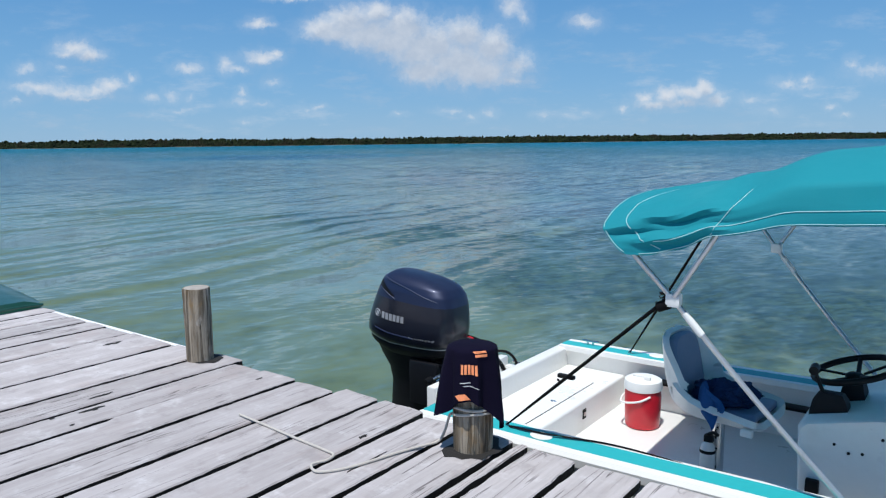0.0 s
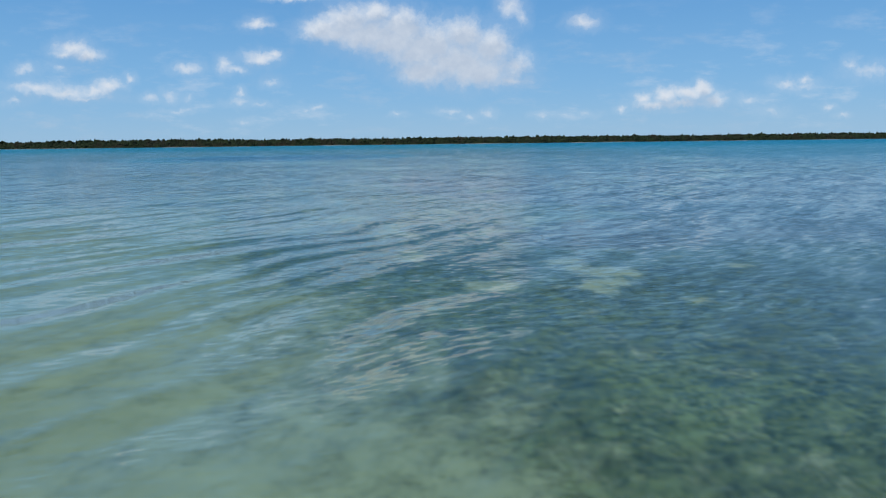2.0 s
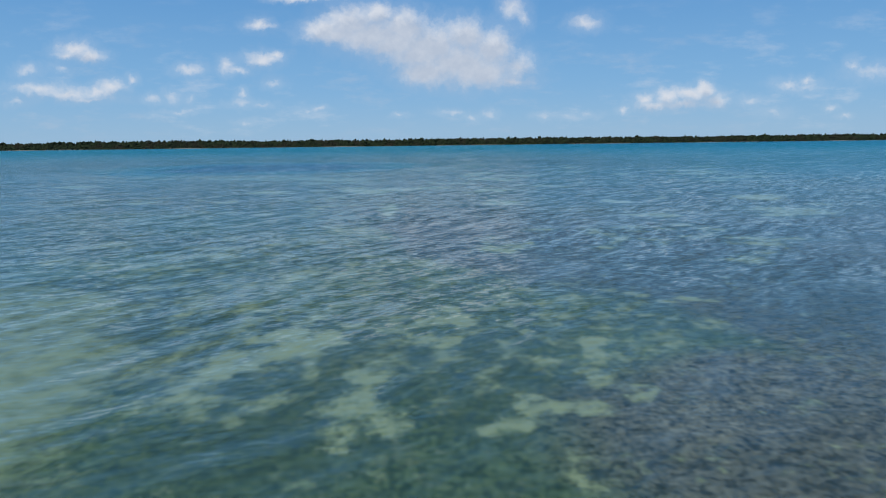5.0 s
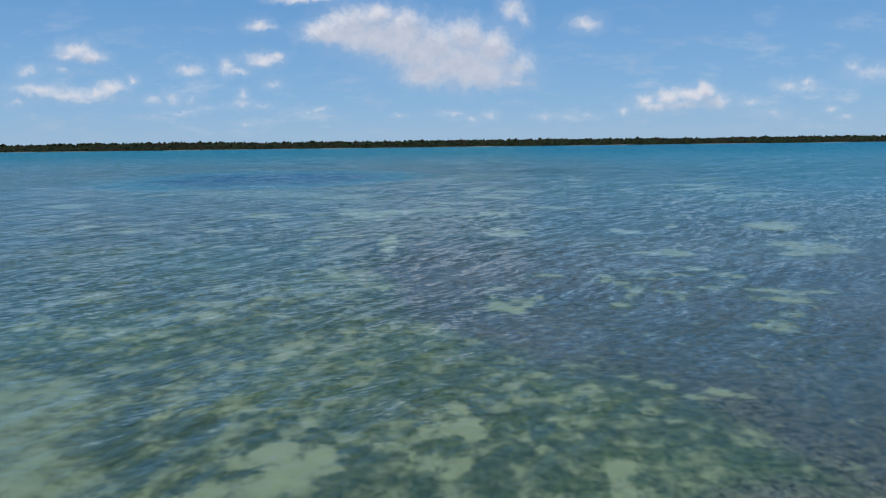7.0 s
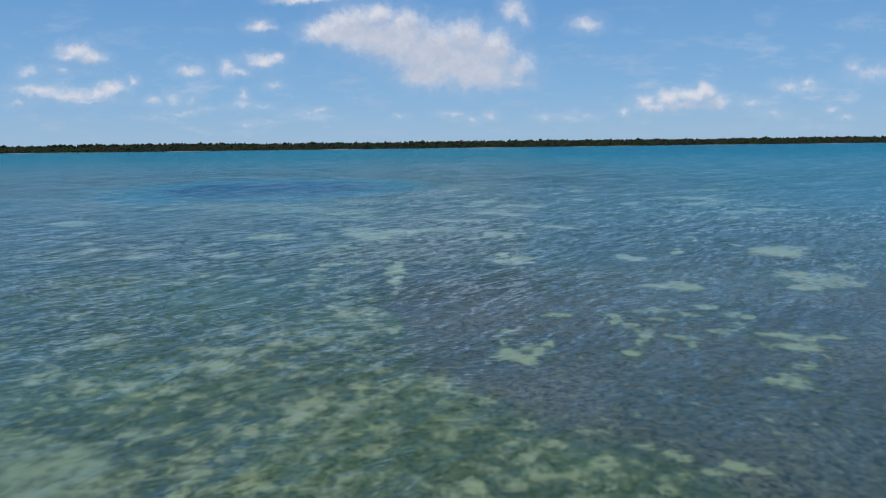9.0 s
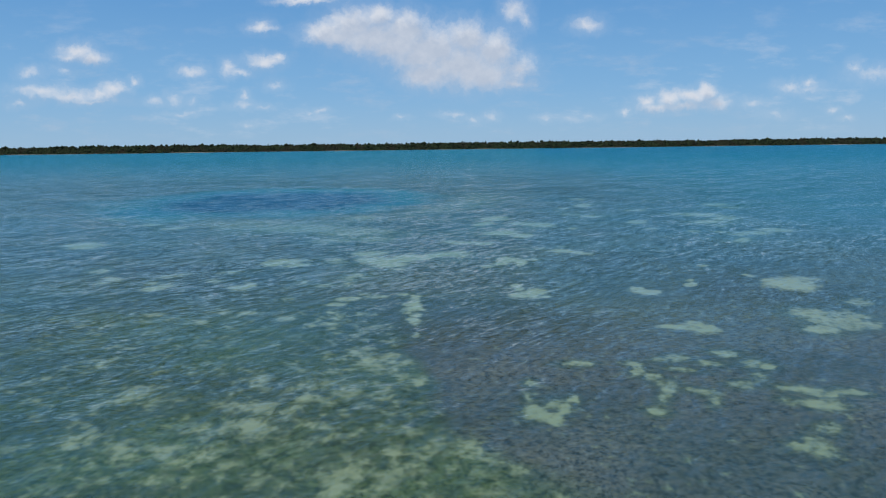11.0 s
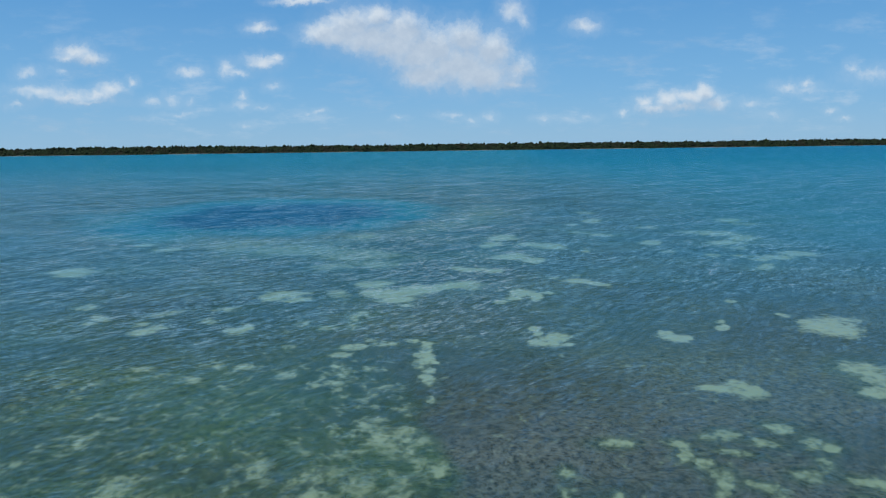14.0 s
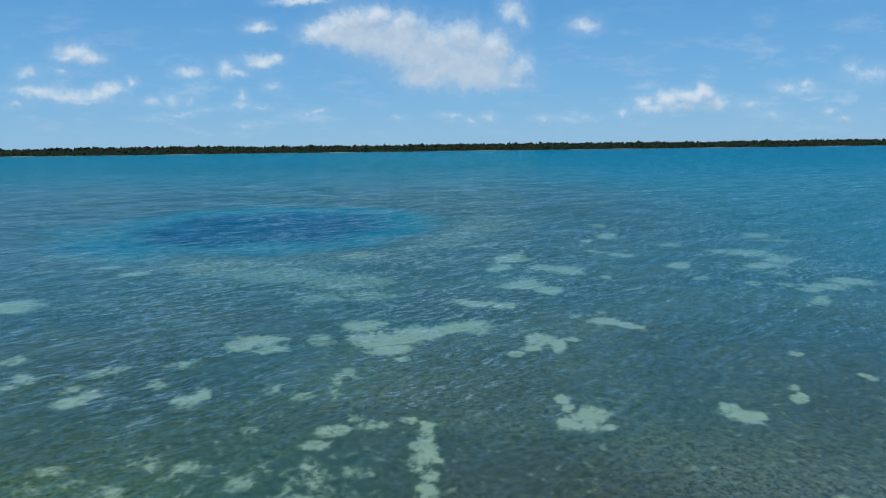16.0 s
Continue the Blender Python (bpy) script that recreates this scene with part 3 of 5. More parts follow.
clearing(9.3, 48.8, 0.68, 0.57, -19, 1)
clearing(8.7, 49.0, 0.43, 0.39, -18, 1)
clearing(19.3, 58.8, 1.56, 2.42, -26, 1)
clearing(18.6, 59.6, 0.66, 1.07, -25, 0.9)
clearing(16.8, 51.6, 1.20, 1.09, -28, 0.7)
clearing(17.5, 50.8, 1.27, 1.41, -29, 0.7)
clearing(16.8, 49.1, 0.96, 1.38, -30, 0.75)
clearing(15.5, 47.8, 0.59, 0.88, -29, 0.9)
clearing(17.7, 48.8, 0.75, 0.85, -31, 0.6)
clearing(20.2, 53.2, 0.56, 1.09, -31, 0.5)
clearing(3.7, 43.5, 0.63, 0.39, -11, 0.6)
clearing(4.1, 43.3, 0.32, 0.32, -12, 0.5)
clearing(5.9, 43.3, 0.32, 0.39, -16, 0.55)
clearing(5.8, 42.4, 0.25, 0.49, -16, 0.6)
clearing(6.1, 41.8, 0.28, 0.41, -17, 0.65)
clearing(6.4, 41.1, 0.39, 0.45, -18, 0.65)
clearing(6.3, 40.5, 0.27, 0.48, -19, 0.65)
clearing(5.9, 39.5, 0.22, 0.69, -18, 0.65)
clearing(5.4, 38.3, 0.39, 0.35, -18, 0.75)
clearing(7.8, 44.0, 0.44, 0.42, -19, 0.5)
clearing(7.1, 43.7, 0.32, 0.34, -18, 0.45)
clearing(8.9, 43.5, 0.53, 0.34, -21, 0.5)
clearing(10.0, 44.8, 0.49, 0.45, -23, 0.75)
clearing(7.5, 42.6, 0.62, 0.25, -19, 0.45)
clearing(10.5, 43.3, 0.46, 0.62, -25, 0.6)
clearing(10.9, 42.8, 0.31, 0.47, -26, 0.75)
clearing(10.0, 41.7, 0.28, 0.61, -25, 0.55)
clearing(9.0, 41.0, 0.49, 0.40, -24, 0.6)
clearing(7.5, 40.2, 0.34, 0.37, -21, 0.45)
clearing(7.5, 39.2, 0.18, 0.49, -22, 0.55)
clearing(7.2, 40.4, 0.38, 0.32, -21, 0.4)
clearing(10.6, 40.3, 0.75, 0.33, -27, 0.7)
clearing(11.3, 39.8, 0.55, 0.43, -29, 0.8)
clearing(12.3, 39.8, 0.55, 0.39, -31, 0.75)
clearing(10.8, 38.9, 0.68, 0.40, -29, 0.85)
clearing(10.0, 39.3, 0.36, 0.31, -27, 0.45)
clearing(10.1, 37.0, 0.36, 0.51, -30, 0.6)
clearing(8.5, 35.6, 0.31, 0.37, -28, 0.55)
clearing(9.0, 35.3, 0.30, 0.51, -30, 0.7)
clearing(9.1, 36.1, 0.28, 0.47, -29, 0.45)
clearing(1.4, 38.7, 0.34, 0.66, -8, 0.9)
clearing(1.8, 38.3, 0.42, 0.38, -9, 1)
clearing(2.0, 37.9, 0.22, 0.45, -10, 1)
clearing(2.4, 38.9, 0.25, 0.50, -10, 0.85)
clearing(2.9, 39.6, 0.20, 0.38, -11, 0.8)
clearing(1.4, 39.9, 0.17, 0.53, -8, 0.65)
clearing(1.7, 41.3, 0.22, 0.38, -8, 0.55)
clearing(2.2, 39.4, 0.46, 0.47, -10, 0.5)
clearing(-0.6, 35.6, 0.31, 0.46, -3, 0.7)
clearing(-0.9, 35.9, 0.19, 0.27, -2, 0.6)
clearing(-0.5, 35.1, 0.46, 0.19, -4, 0.6)
clearing(-7.4, 37.6, 0.41, 0.49, 15, 0.9)
clearing(-6.6, 38.9, 0.44, 0.41, 12, 0.7)
clearing(-8.1, 41.7, 0.43, 0.63, 14, 0.6)
clearing(-8.0, 39.4, 0.64, 0.43, 15, 0.5)
clearing(-6.1, 40.1, 0.46, 0.30, 11, 0.7)
clearing(-6.4, 41.4, 0.38, 0.44, 11, 0.5)
clearing(-5.4, 37.5, 0.21, 0.24, 10, 0.7)
clearing(-2.4, 41.4, 0.26, 0.49, 2, 0.85)
clearing(-3.4, 43.0, 0.45, 0.49, 4, 0.6)
clearing(-5.1, 45.4, 0.44, 0.51, 7, 0.6)
clearing(-4.3, 44.2, 0.34, 0.47, 5, 0.7)
clearing(-3.4, 44.0, 0.44, 0.53, 4, 0.6)
clearing(-2.9, 50.5, 0.33, 0.80, 2, 0.9)
clearing(-3.1, 53.8, 0.50, 1.57, 2, 0.7)
clearing(-2.7, 47.9, 0.25, 0.43, 2, 0.7)
clearing(-12.4, 40.2, 0.48, 0.76, 24, 0.5)
clearing(-12.1, 36.6, 0.63, 0.56, 27, 0.5)
clearing(-10.2, 35.6, 0.53, 0.46, 24, 0.5)
clearing(-9.1, 35.6, 0.47, 0.45, 21, 0.6)
clearing(-8.6, 37.1, 0.34, 0.40, 19, 0.5)
clearing(-6.4, 35.5, 0.23, 0.26, 14, 0.7)
clearing(-5.2, 40.3, 0.37, 0.30, 8, 0.5)
clearing(-2.8, 35.5, 0.39, 0.26, 3, 0.5)
clearing(-14.7, 44.0, 0.38, 0.58, 25, 0.45)
clearing(-11.5, 41.2, 0.30, 0.46, 22, 0.45)
clearing(-3.0, 27.6, 0.83, 0.53, 13, 1)
clearing(-2.4, 27.8, 0.31, 0.46, 11, 1)
clearing(-3.6, 27.4, 0.37, 0.36, 17, 1)
clearing(-2.5, 27.2, 0.55, 0.26, 12, 1)
clearing(-6.0, 31.2, 0.49, 0.71, 21, 0.5)
clearing(-5.4, 30.2, 0.29, 0.44, 20, 0.45)
clearing(-5.7, 29.7, 0.33, 0.41, 22, 0.5)
clearing(-4.2, 29.8, 0.45, 0.40, 16, 0.5)
clearing(-3.5, 29.0, 0.32, 0.28, 14, 0.5)
clearing(-2.8, 29.1, 0.20, 0.33, 11, 0.8)
clearing(-4.2, 33.5, 0.24, 0.36, 13, 0.75)
clearing(-4.1, 32.4, 0.22, 0.32, 14, 0.75)
clearing(-5.2, 32.8, 0.32, 0.47, 17, 0.5)
clearing(-4.0, 34.6, 0.36, 0.61, 12, 0.5)
clearing(-3.2, 33.8, 0.34, 0.47, 10, 0.5)
clearing(-7.6, 37.9, 0.53, 0.66, 19, 0.7)
clearing(-8.8, 34.0, 0.35, 0.57, 26, 0.45)
clearing(-8.1, 35.2, 0.52, 0.63, 23, 0.45)
clearing(-10.4, 35.8, 0.48, 0.70, 27, 0.45)
clearing(-7.3, 34.2, 0.20, 0.51, 21, 0.45)
clearing(-1.3, 28.1, 0.33, 0.28, 5, 0.85)
clearing(-0.5, 28.7, 0.19, 0.45, 1, 0.9)
clearing(-0.4, 27.6, 0.19, 0.28, 1, 0.7)
clearing(0.3, 29.0, 0.25, 0.50, -2, 1)
clearing(0.1, 29.9, 0.27, 0.40, -1, 0.9)
clearing(0.4, 28.6, 0.19, 0.26, -3, 1)
clearing(-0.1, 28.9, 0.20, 0.46, -0, 0.7)
clearing(-0.0, 27.5, 0.32, 0.39, -1, 0.8)
clearing(0.9, 29.8, 0.23, 0.31, -5, 0.7)
clearing(1.1, 31.0, 0.23, 0.36, -5, 0.75)
clearing(2.7, 30.8, 0.34, 0.48, -12, 0.7)
clearing(1.9, 31.8, 0.25, 0.29, -8, 0.7)
clearing(1.9, 29.3, 0.18, 0.21, -9, 0.6)
clearing(1.4, 30.5, 0.35, 0.43, -7, 0.45)
clearing(1.5, 27.9, 0.20, 0.28, -8, 0.6)
clearing(2.7, 29.7, 0.16, 0.25, -12, 0.55)
clearing(2.2, 28.4, 0.17, 0.25, -11, 0.6)
clearing(2.7, 27.2, 0.30, 0.33, -15, 0.9)
clearing(3.8, 29.5, 0.26, 0.25, -17, 0.5)
clearing(4.3, 30.1, 0.17, 0.24, -18, 0.45)
clearing(4.2, 29.0, 0.25, 0.21, -19, 0.45)
clearing(3.4, 28.0, 0.12, 0.13, -17, 0.6)
clearing(3.8, 31.5, 0.31, 0.18, -15, 0.6)
clearing(4.2, 31.1, 0.26, 0.21, -16, 0.7)
clearing(4.5, 30.8, 0.26, 0.20, -18, 0.7)
clearing(4.9, 30.2, 0.28, 0.22, -20, 0.6)
clearing(5.6, 30.4, 0.28, 0.23, -22, 0.8)
clearing(6.0, 30.2, 0.27, 0.16, -24, 0.6)
clearing(5.4, 30.6, 0.17, 0.20, -21, 0.6)
clearing(0.5, 34.3, 0.35, 0.29, -2, 0.85)
clearing(-0.2, 34.9, 0.18, 0.41, -0, 0.5)
clearing(1.5, 32.8, 0.27, 0.29, -6, 0.5)
clearing(2.7, 32.5, 0.29, 0.24, -10, 0.45)
clearing(5.2, 28.1, 0.37, 0.43, -24, 0.45)
clearing(-2.9, 26.8, 0.53, 0.73, 12, 0.85)
clearing(-3.6, 26.2, 0.61, 0.67, 15, 0.8)
clearing(-3.9, 25.7, 0.40, 0.70, 17, 0.75)
clearing(-3.8, 24.8, 0.32, 0.54, 18, 0.7)
clearing(-3.4, 27.5, 0.35, 0.40, 13, 0.5)
clearing(-2.6, 24.3, 0.31, 0.33, 13, 0.5)
clearing(-1.3, 25.2, 0.46, 0.49, 6, 0.75)
clearing(-1.3, 24.0, 0.37, 0.73, 7, 0.65)
clearing(-0.9, 23.6, 0.29, 0.34, 5, 0.9)
clearing(-1.4, 23.1, 0.26, 0.47, 8, 0.7)
clearing(-0.7, 23.4, 0.17, 0.33, 4, 0.8)
clearing(-0.6, 27.4, 0.43, 0.44, 2, 0.5)
clearing(-0.2, 27.2, 0.27, 0.33, 1, 0.6)
clearing(-0.8, 28.2, 0.18, 0.48, 3, 0.5)
clearing(0.9, 23.5, 0.23, 0.31, -5, 0.9)
clearing(0.5, 23.3, 0.24, 0.22, -3, 0.7)
clearing(1.3, 23.9, 0.24, 0.44, -7, 0.6)
clearing(1.8, 24.1, 0.42, 0.29, -10, 0.7)
clearing(1.0, 24.3, 0.21, 0.39, -6, 0.7)
clearing(2.5, 26.4, 0.20, 0.59, -11, 0.8)
clearing(2.2, 25.1, 0.18, 0.38, -11, 0.6)
clearing(1.6, 26.2, 0.41, 0.33, -7, 0.5)
clearing(2.7, 24.7, 0.27, 0.46, -13, 0.35)
clearing(-0.7, 20.8, 0.18, 0.34, 5, 1)
clearing(-0.9, 20.3, 0.22, 0.27, 7, 0.8)
clearing(-0.6, 20.2, 0.22, 0.33, 4, 0.9)
clearing(-0.7, 19.8, 0.31, 0.15, 6, 0.8)
clearing(1.4, 22.1, 0.13, 0.25, -9, 0.5)
clearing(1.5, 21.8, 0.10, 0.23, -10, 0.45)
clearing(1.9, 20.4, 0.11, 0.17, -15, 0.55)
clearing(3.4, 20.8, 0.15, 0.22, -25, 0.6)
clearing(3.5, 20.1, 0.11, 0.17, -27, 0.7)
clearing(2.5, 19.7, 0.20, 0.11, -22, 0.8)
clearing(1.0, 19.9, 0.13, 0.16, -9, 0.6)
clearing(-4.3, 24.3, 0.40, 0.38, 21, 0.45)
clearing(0.7, 17.5, 0.39, 0.35, -6, 1)
clearing(0.5, 17.6, 0.23, 0.30, -4, 0.9)
clearing(0.9, 17.3, 0.24, 0.23, -8, 1)
clearing(2.2, 19.5, 0.35, 0.29, -14, 0.9)
clearing(2.4, 18.8, 0.26, 0.47, -16, 0.9)
clearing(2.8, 18.4, 0.54, 0.55, -19, 1)
clearing(3.1, 18.2, 0.29, 0.42, -21, 0.9)
clearing(2.4, 17.4, 0.38, 0.40, -19, 0.9)
clearing(2.2, 17.1, 0.25, 0.25, -18, 0.9)
clearing(2.4, 16.9, 0.25, 0.24, -20, 0.9)
clearing(2.6, 16.7, 0.13, 0.11, -22, 0.7)
clearing(-0.7, 20.2, 0.37, 0.47, 4, 1)
clearing(-0.8, 20.7, 0.20, 0.28, 4, 0.8)
clearing(-1.1, 20.0, 0.15, 0.24, 6, 0.6)
clearing(1.2, 18.8, 0.12, 0.29, -8, 0.7)
clearing(0.5, 19.0, 0.08, 0.19, -3, 0.6)
clearing(0.7, 18.7, 0.14, 0.12, -5, 0.5)
clearing(4.3, 19.8, 0.27, 0.25, -24, 0.75)
clearing(4.3, 18.5, 0.11, 0.17, -28, 0.6)
clearing(5.1, 18.6, 0.25, 0.25, -32, 0.7)
clearing(5.1, 18.9, 0.20, 0.12, -31, 0.45)
clearing(3.6, 16.2, 0.20, 0.15, -31, 0.7)
clearing(3.4, 16.2, 0.13, 0.12, -30, 0.5)
clearing(3.6, 16.0, 0.09, 0.14, -32, 0.6)

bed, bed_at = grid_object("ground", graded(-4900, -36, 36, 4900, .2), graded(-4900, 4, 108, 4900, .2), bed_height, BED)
bx, by = bed_at[:, 0], bed_at[:, 1]
wx = bx + .7 * np.sin(by * .9 + 1.7 * np.sin(bx * .6)) + .35 * np.sin(by * 2.3 + bx * 1.1)
wy = by + .9 * np.sin(bx * .8 + 1.3 * np.sin(by * .5)) + .4 * np.sin(bx * 2.1 - by * .7)
mx, my = bx + .35 * (wx - bx), by + .35 * (wy - by)
# dense grey meadow beyond a slanting edge, broken and greener growth on the near side of it
edge = np.interp(mx, (-40, -20, -10, -5.5, -4, -2.9, -1.7, -.5, .9, 2.6, 3.7, 5, 5.5), (64, 58, 56, 54, 51, 46.5, 39.7, 35.7, 33.9, 32.5, 31.7, 30, 28))
blur = 2.1 + 8 * smooth(-mx, 4, 14)
meadow = smooth((my - edge) / blur, -1, 1)
meadow = np.maximum(meadow, smooth(mx, 5, 6) * smooth(my, 20, 22.5))
meadow = np.maximum(meadow, smooth(1.25 - np.hypot((mx - 4.4) / 3.2, (my - 23.6) / 2.6), 0, .5))
# bare sand by the landing and off to the left of the broken growth
shore_x = np.interp(my, (6, 7, 8, 9, 10, 11, 12, 14, 16, 17, 18, 20.5, 24.7, 28, 30, 31.5, 33, 36), (6, 4.2, 2.8, 1.9, 1.1, .2, -.7, -1.5, -1.9, -2.4, -3.2, -4.4, -5.2, -5.9, -6.4, -7.6, -11, -45))
spread = 1 - smooth(my, 13, 23)
even = smooth(shore_x - mx, -.9 - 2.8 * spread, 1.3 + 2.0 * spread) * (1 - .45 * smooth(by, 17, 34)) * (1 - smooth(my, 31, 38))
# pale tufts: thick in the broken growth, few in the meadow, more round the blue hole
mottle = .05 + .22 * (1 - smooth(my, 10, 17)) + .14 * smooth(my, 15, 19) + .27 * smooth(my, 21, 26) * (1 - meadow)
mottle -= .14 * meadow * (1 - smooth(my, 58, 78))
mottle -= .11 * smooth(-mx, 4, 10) * smooth(my, 30, 36)
round_hole = np.hypot((bx - HOLE[0]) / HOLE[2], (by - HOLE[1]) / HOLE[3])
mottle += .40 * np.exp(-((round_hole - 1.08) / .22) ** 2) * smooth(.6 * (bx - HOLE[0]) - (by - HOLE[1]), -8, 22)
mottle += .10 * smooth(by, 110, 200)
clear, halo = np.zeros(len(bx)), np.zeros(len(bx))
for px, py, rx, ry, turn, strength in CLEARINGS:
    reach = 2.6 * max(rx, ry) + 1.5
    near = (abs(bx - px) < reach) & (abs(by - py) < reach)
    warp = min(.5, .42 * min(rx, ry))
    ox, oy = bx[near] + warp * (wx - bx)[near] - px, by[near] + warp * (wy - by)[near] - py
    r = np.hypot((ox * math.cos(turn) + oy * math.sin(turn)) / rx, (oy * math.cos(turn) - ox * math.sin(turn)) / ry)
    clear[near] = np.maximum(clear[near], strength * (1 - smooth(r, .55, 1.45)))
    if strength < .93:
        halo[near] = np.maximum(halo[near], 1 - smooth(r, .8, 2.6))
# thinner, greener growth between the ragged clearings
halo *= smooth(by, 30, 38)
# also greened beyond 42 m: a tint of the viewing angle put into the colour
meadow *= (1 - .55 * halo) * (1 - .5 * smooth(my, 42, 56))
mottle += .20 * halo
silty = (.25 + .75 * smooth(my, 8, 13)) * (1 - .8 * smooth(my - .25 * bx, 26, 60))
for name, values in (("clear", clear), ("mottle", mottle), ("meadow", meadow), ("silty", silty), ("even", even)):
    bed.data.attributes.new(name, "FLOAT", "POINT").data.foreach_set("value", values.astype(np.float32))
tagged(bed, "pale sand lagoon floor with dark seagrass beds", "seabed", kind="structure")

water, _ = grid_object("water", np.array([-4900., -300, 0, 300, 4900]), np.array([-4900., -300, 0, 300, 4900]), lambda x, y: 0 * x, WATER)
water.visible_shadow = False
tagged(water, "clear turquoise lagoon water with small ripples", "water", kind="structure")


def shore_line(x):
    return 1825 + .175 * x + 14 * math.sin(x * .011) + 8 * math.sin(x * .031 + 1)


def leaf_material():
    m, k, slots = material("mangrove_leaves", .8)
    lot = k.add("ShaderNodeNewGeometry").outputs["Random Per Island"]
    spot = k.add("ShaderNodeNewGeometry").outputs["Position"]
    slots["Specular IOR Level"].default_value = .05
    # leaf tones darkened to stand in for the shadow among the crowns
    tone = k.mix(lot, (.005, .009, .005, 1), (.020, .029, .013, 1))
    k.link(k.mix(k.step(k.noise(spot, .02, 3), .45, .7), tone, (.018, .017, .011, 1)), slots["Base Color"])
    return m


def clump(rng):
    """A lumpy crown, some thirty faces."""
    bm = bmesh.new()
    bmesh.ops.create_icosphere(bm, subdivisions=1, radius=1)
    for v in bm.verts:
        v.co *= rng.uniform(.65, 1.2)
    co = np.array([v.co[:] for v in bm.verts])
    faces = np.array([[v.index for v in f.verts] for f in bm.faces])
    bm.free()
    return co, faces


def forest():
    rng = random.Random(5)
    kinds = [clump(rng) for _ in range(8)]
    verts, faces, count = [], [], 0
    x = -2300.0
    while x < 2500:
        for row in range(5):
            co, fc = rng.choice(kinds)
            tall = 18.4 + .8 * math.sin(x * .0071) + .7 * math.sin(x * .023 + 2)
            px, py = x + rng.uniform(-3, 3), shore_line(x) + 2 + row * 5 + rng.uniform(-2, 2)
            wide = rng.uniform(3.6, 6.4)
            top = (5.5, 9.5, 13, 16, tall)[row] * rng.uniform(.86, 1.06) + (rng.uniform(.6, 3.0) if row == 4 and rng.random() < .16 else 0)
            high = (6.5, 8, 9.5, 9.5, 9)[row]
            verts.append(co * (wide, wide, high / 1.4) + (px, py, top - high * .7))
            faces.append(fc + count)
            count += len(co)
        x += rng.uniform(2.2, 3.6)
    me = bpy.data.meshes.new("mangrove_forest")
    me.from_pydata(np.concatenate(verts).tolist(), [], np.concatenate(faces).tolist())
    me.materials.append(leaf_material())
    return tagged(new("mangrove_forest", me), "low dark green mangrove forest along the far shore", "trees", kind="stuff")


forest()


def shore_bank():
    """The low mud bank that the mangroves stand on."""
    bm = bmesh.new()
    rows = []
    for i in range(121):
        x = -2400 + i * 41
        y = shore_line(x)
        rows.append([bm.verts.new(p) for p in ((x, y - 6, -3), (x, y, .45), (x, y + 8, 5), (x, y + 900, 5), (x, y + 900, -3))])
    for a, b in zip(rows, rows[1:]):
        for k in range(4):
            bm.faces.new((a[k], b[k], b[k + 1], a[k + 1]))
    me = bpy.data.meshes.new("shore")
    bm.to_mesh(me)
    me.materials.append(worn("dark_mud", (.022, .022, .016), .2, .9, 0, .3, .02))
    tagged(new("shore", me), "low dark muddy bank under the mangroves", "shore", kind="structure")


shore_bank()


def beach():
    """A thin pale strip of marl between the water and the roots."""
    rows = []
    for i in range(241):
        x = -2400 + i * 20.5
        y = shore_line(x)
        high = .15 + .30 * math.sin(x * .019) + .25 * math.sin(x * .053 + 2)
        rows.append([(x, y - 7, -.3), (x, y - 4, max(.1, high)), (x, y, max(.15, high + .1)), (x, y, -.3)])
    bm = bmesh.new()
    made = [[bm.verts.new(p) for p in row] for row in rows]
    for a, b in zip(made, made[1:]):
        for k in range(3):
            bm.faces.new((a[k], b[k], b[k + 1], a[k + 1]))
    me = bpy.data.meshes.new("beach")
    bm.to_mesh(me)
    bm.free()
    me.materials.append(worn("pale_marl", (.24, .25, .22), .15, .9, 0, .5, .03))
    tagged(new("beach", me), "thin pale marl strip along the far waterline", "beach", kind="structure")


beach()

# ---- helpers for things ----
# the jetty's edge: x along it towards the bow of the skiff, y out over the water
JETTY = Matrix(((.797, .604, 0, -.41), (-.604, .797, 0, 3.98), (0, 0, 1, 0), (0, 0, 0, 1)))
DECK = .617


def thing(name, label, category, at=(0, 0, 0), group="", kind="", base=JETTY):
    ob = new(name)
    ob.matrix_world = base @ Matrix.Translation(at)
    ob.empty_display_size = .1
    return tagged(ob, label, category, group, kind)


def part(name, bm, mat, parent, label="", soft=True, at=(0, 0, 0)):
    """Links a bmesh as one mesh under a thing or a part."""
    bmesh.ops.recalc_face_normals(bm, faces=bm.faces)
    me = bpy.data.meshes.new(name)
    bm.to_mesh(me)
    bm.free()
    for p in me.polygons:
        p.use_smooth = soft
    if soft:
        me.set_sharp_from_angle(angle=radians(38))
    for m in mat if isinstance(mat, (list, tuple)) else (mat,):
        me.materials.append(m)
    ob = new(name, me)
    ob.parent = parent
    ob.location = at
    return tagged(ob, label)


def box(lo, hi, bevel=.008, bm=None, segments=2):
    bm = bm or bmesh.new()
    lo, hi = Vector(lo), Vector(hi)
    made = bmesh.ops.create_cube(bm, size=1)["verts"]
    for v in made:
        v.co = Vector((lo[i] + (hi[i] - lo[i]) * (v.co[i] + .5) for i in range(3)))
    if bevel:
        edges = {e for v in made for e in v.link_edges}
        bmesh.ops.bevel(bm, geom=list(edges), offset=bevel, segments=segments, affect="EDGES", profile=.6)
    return bm


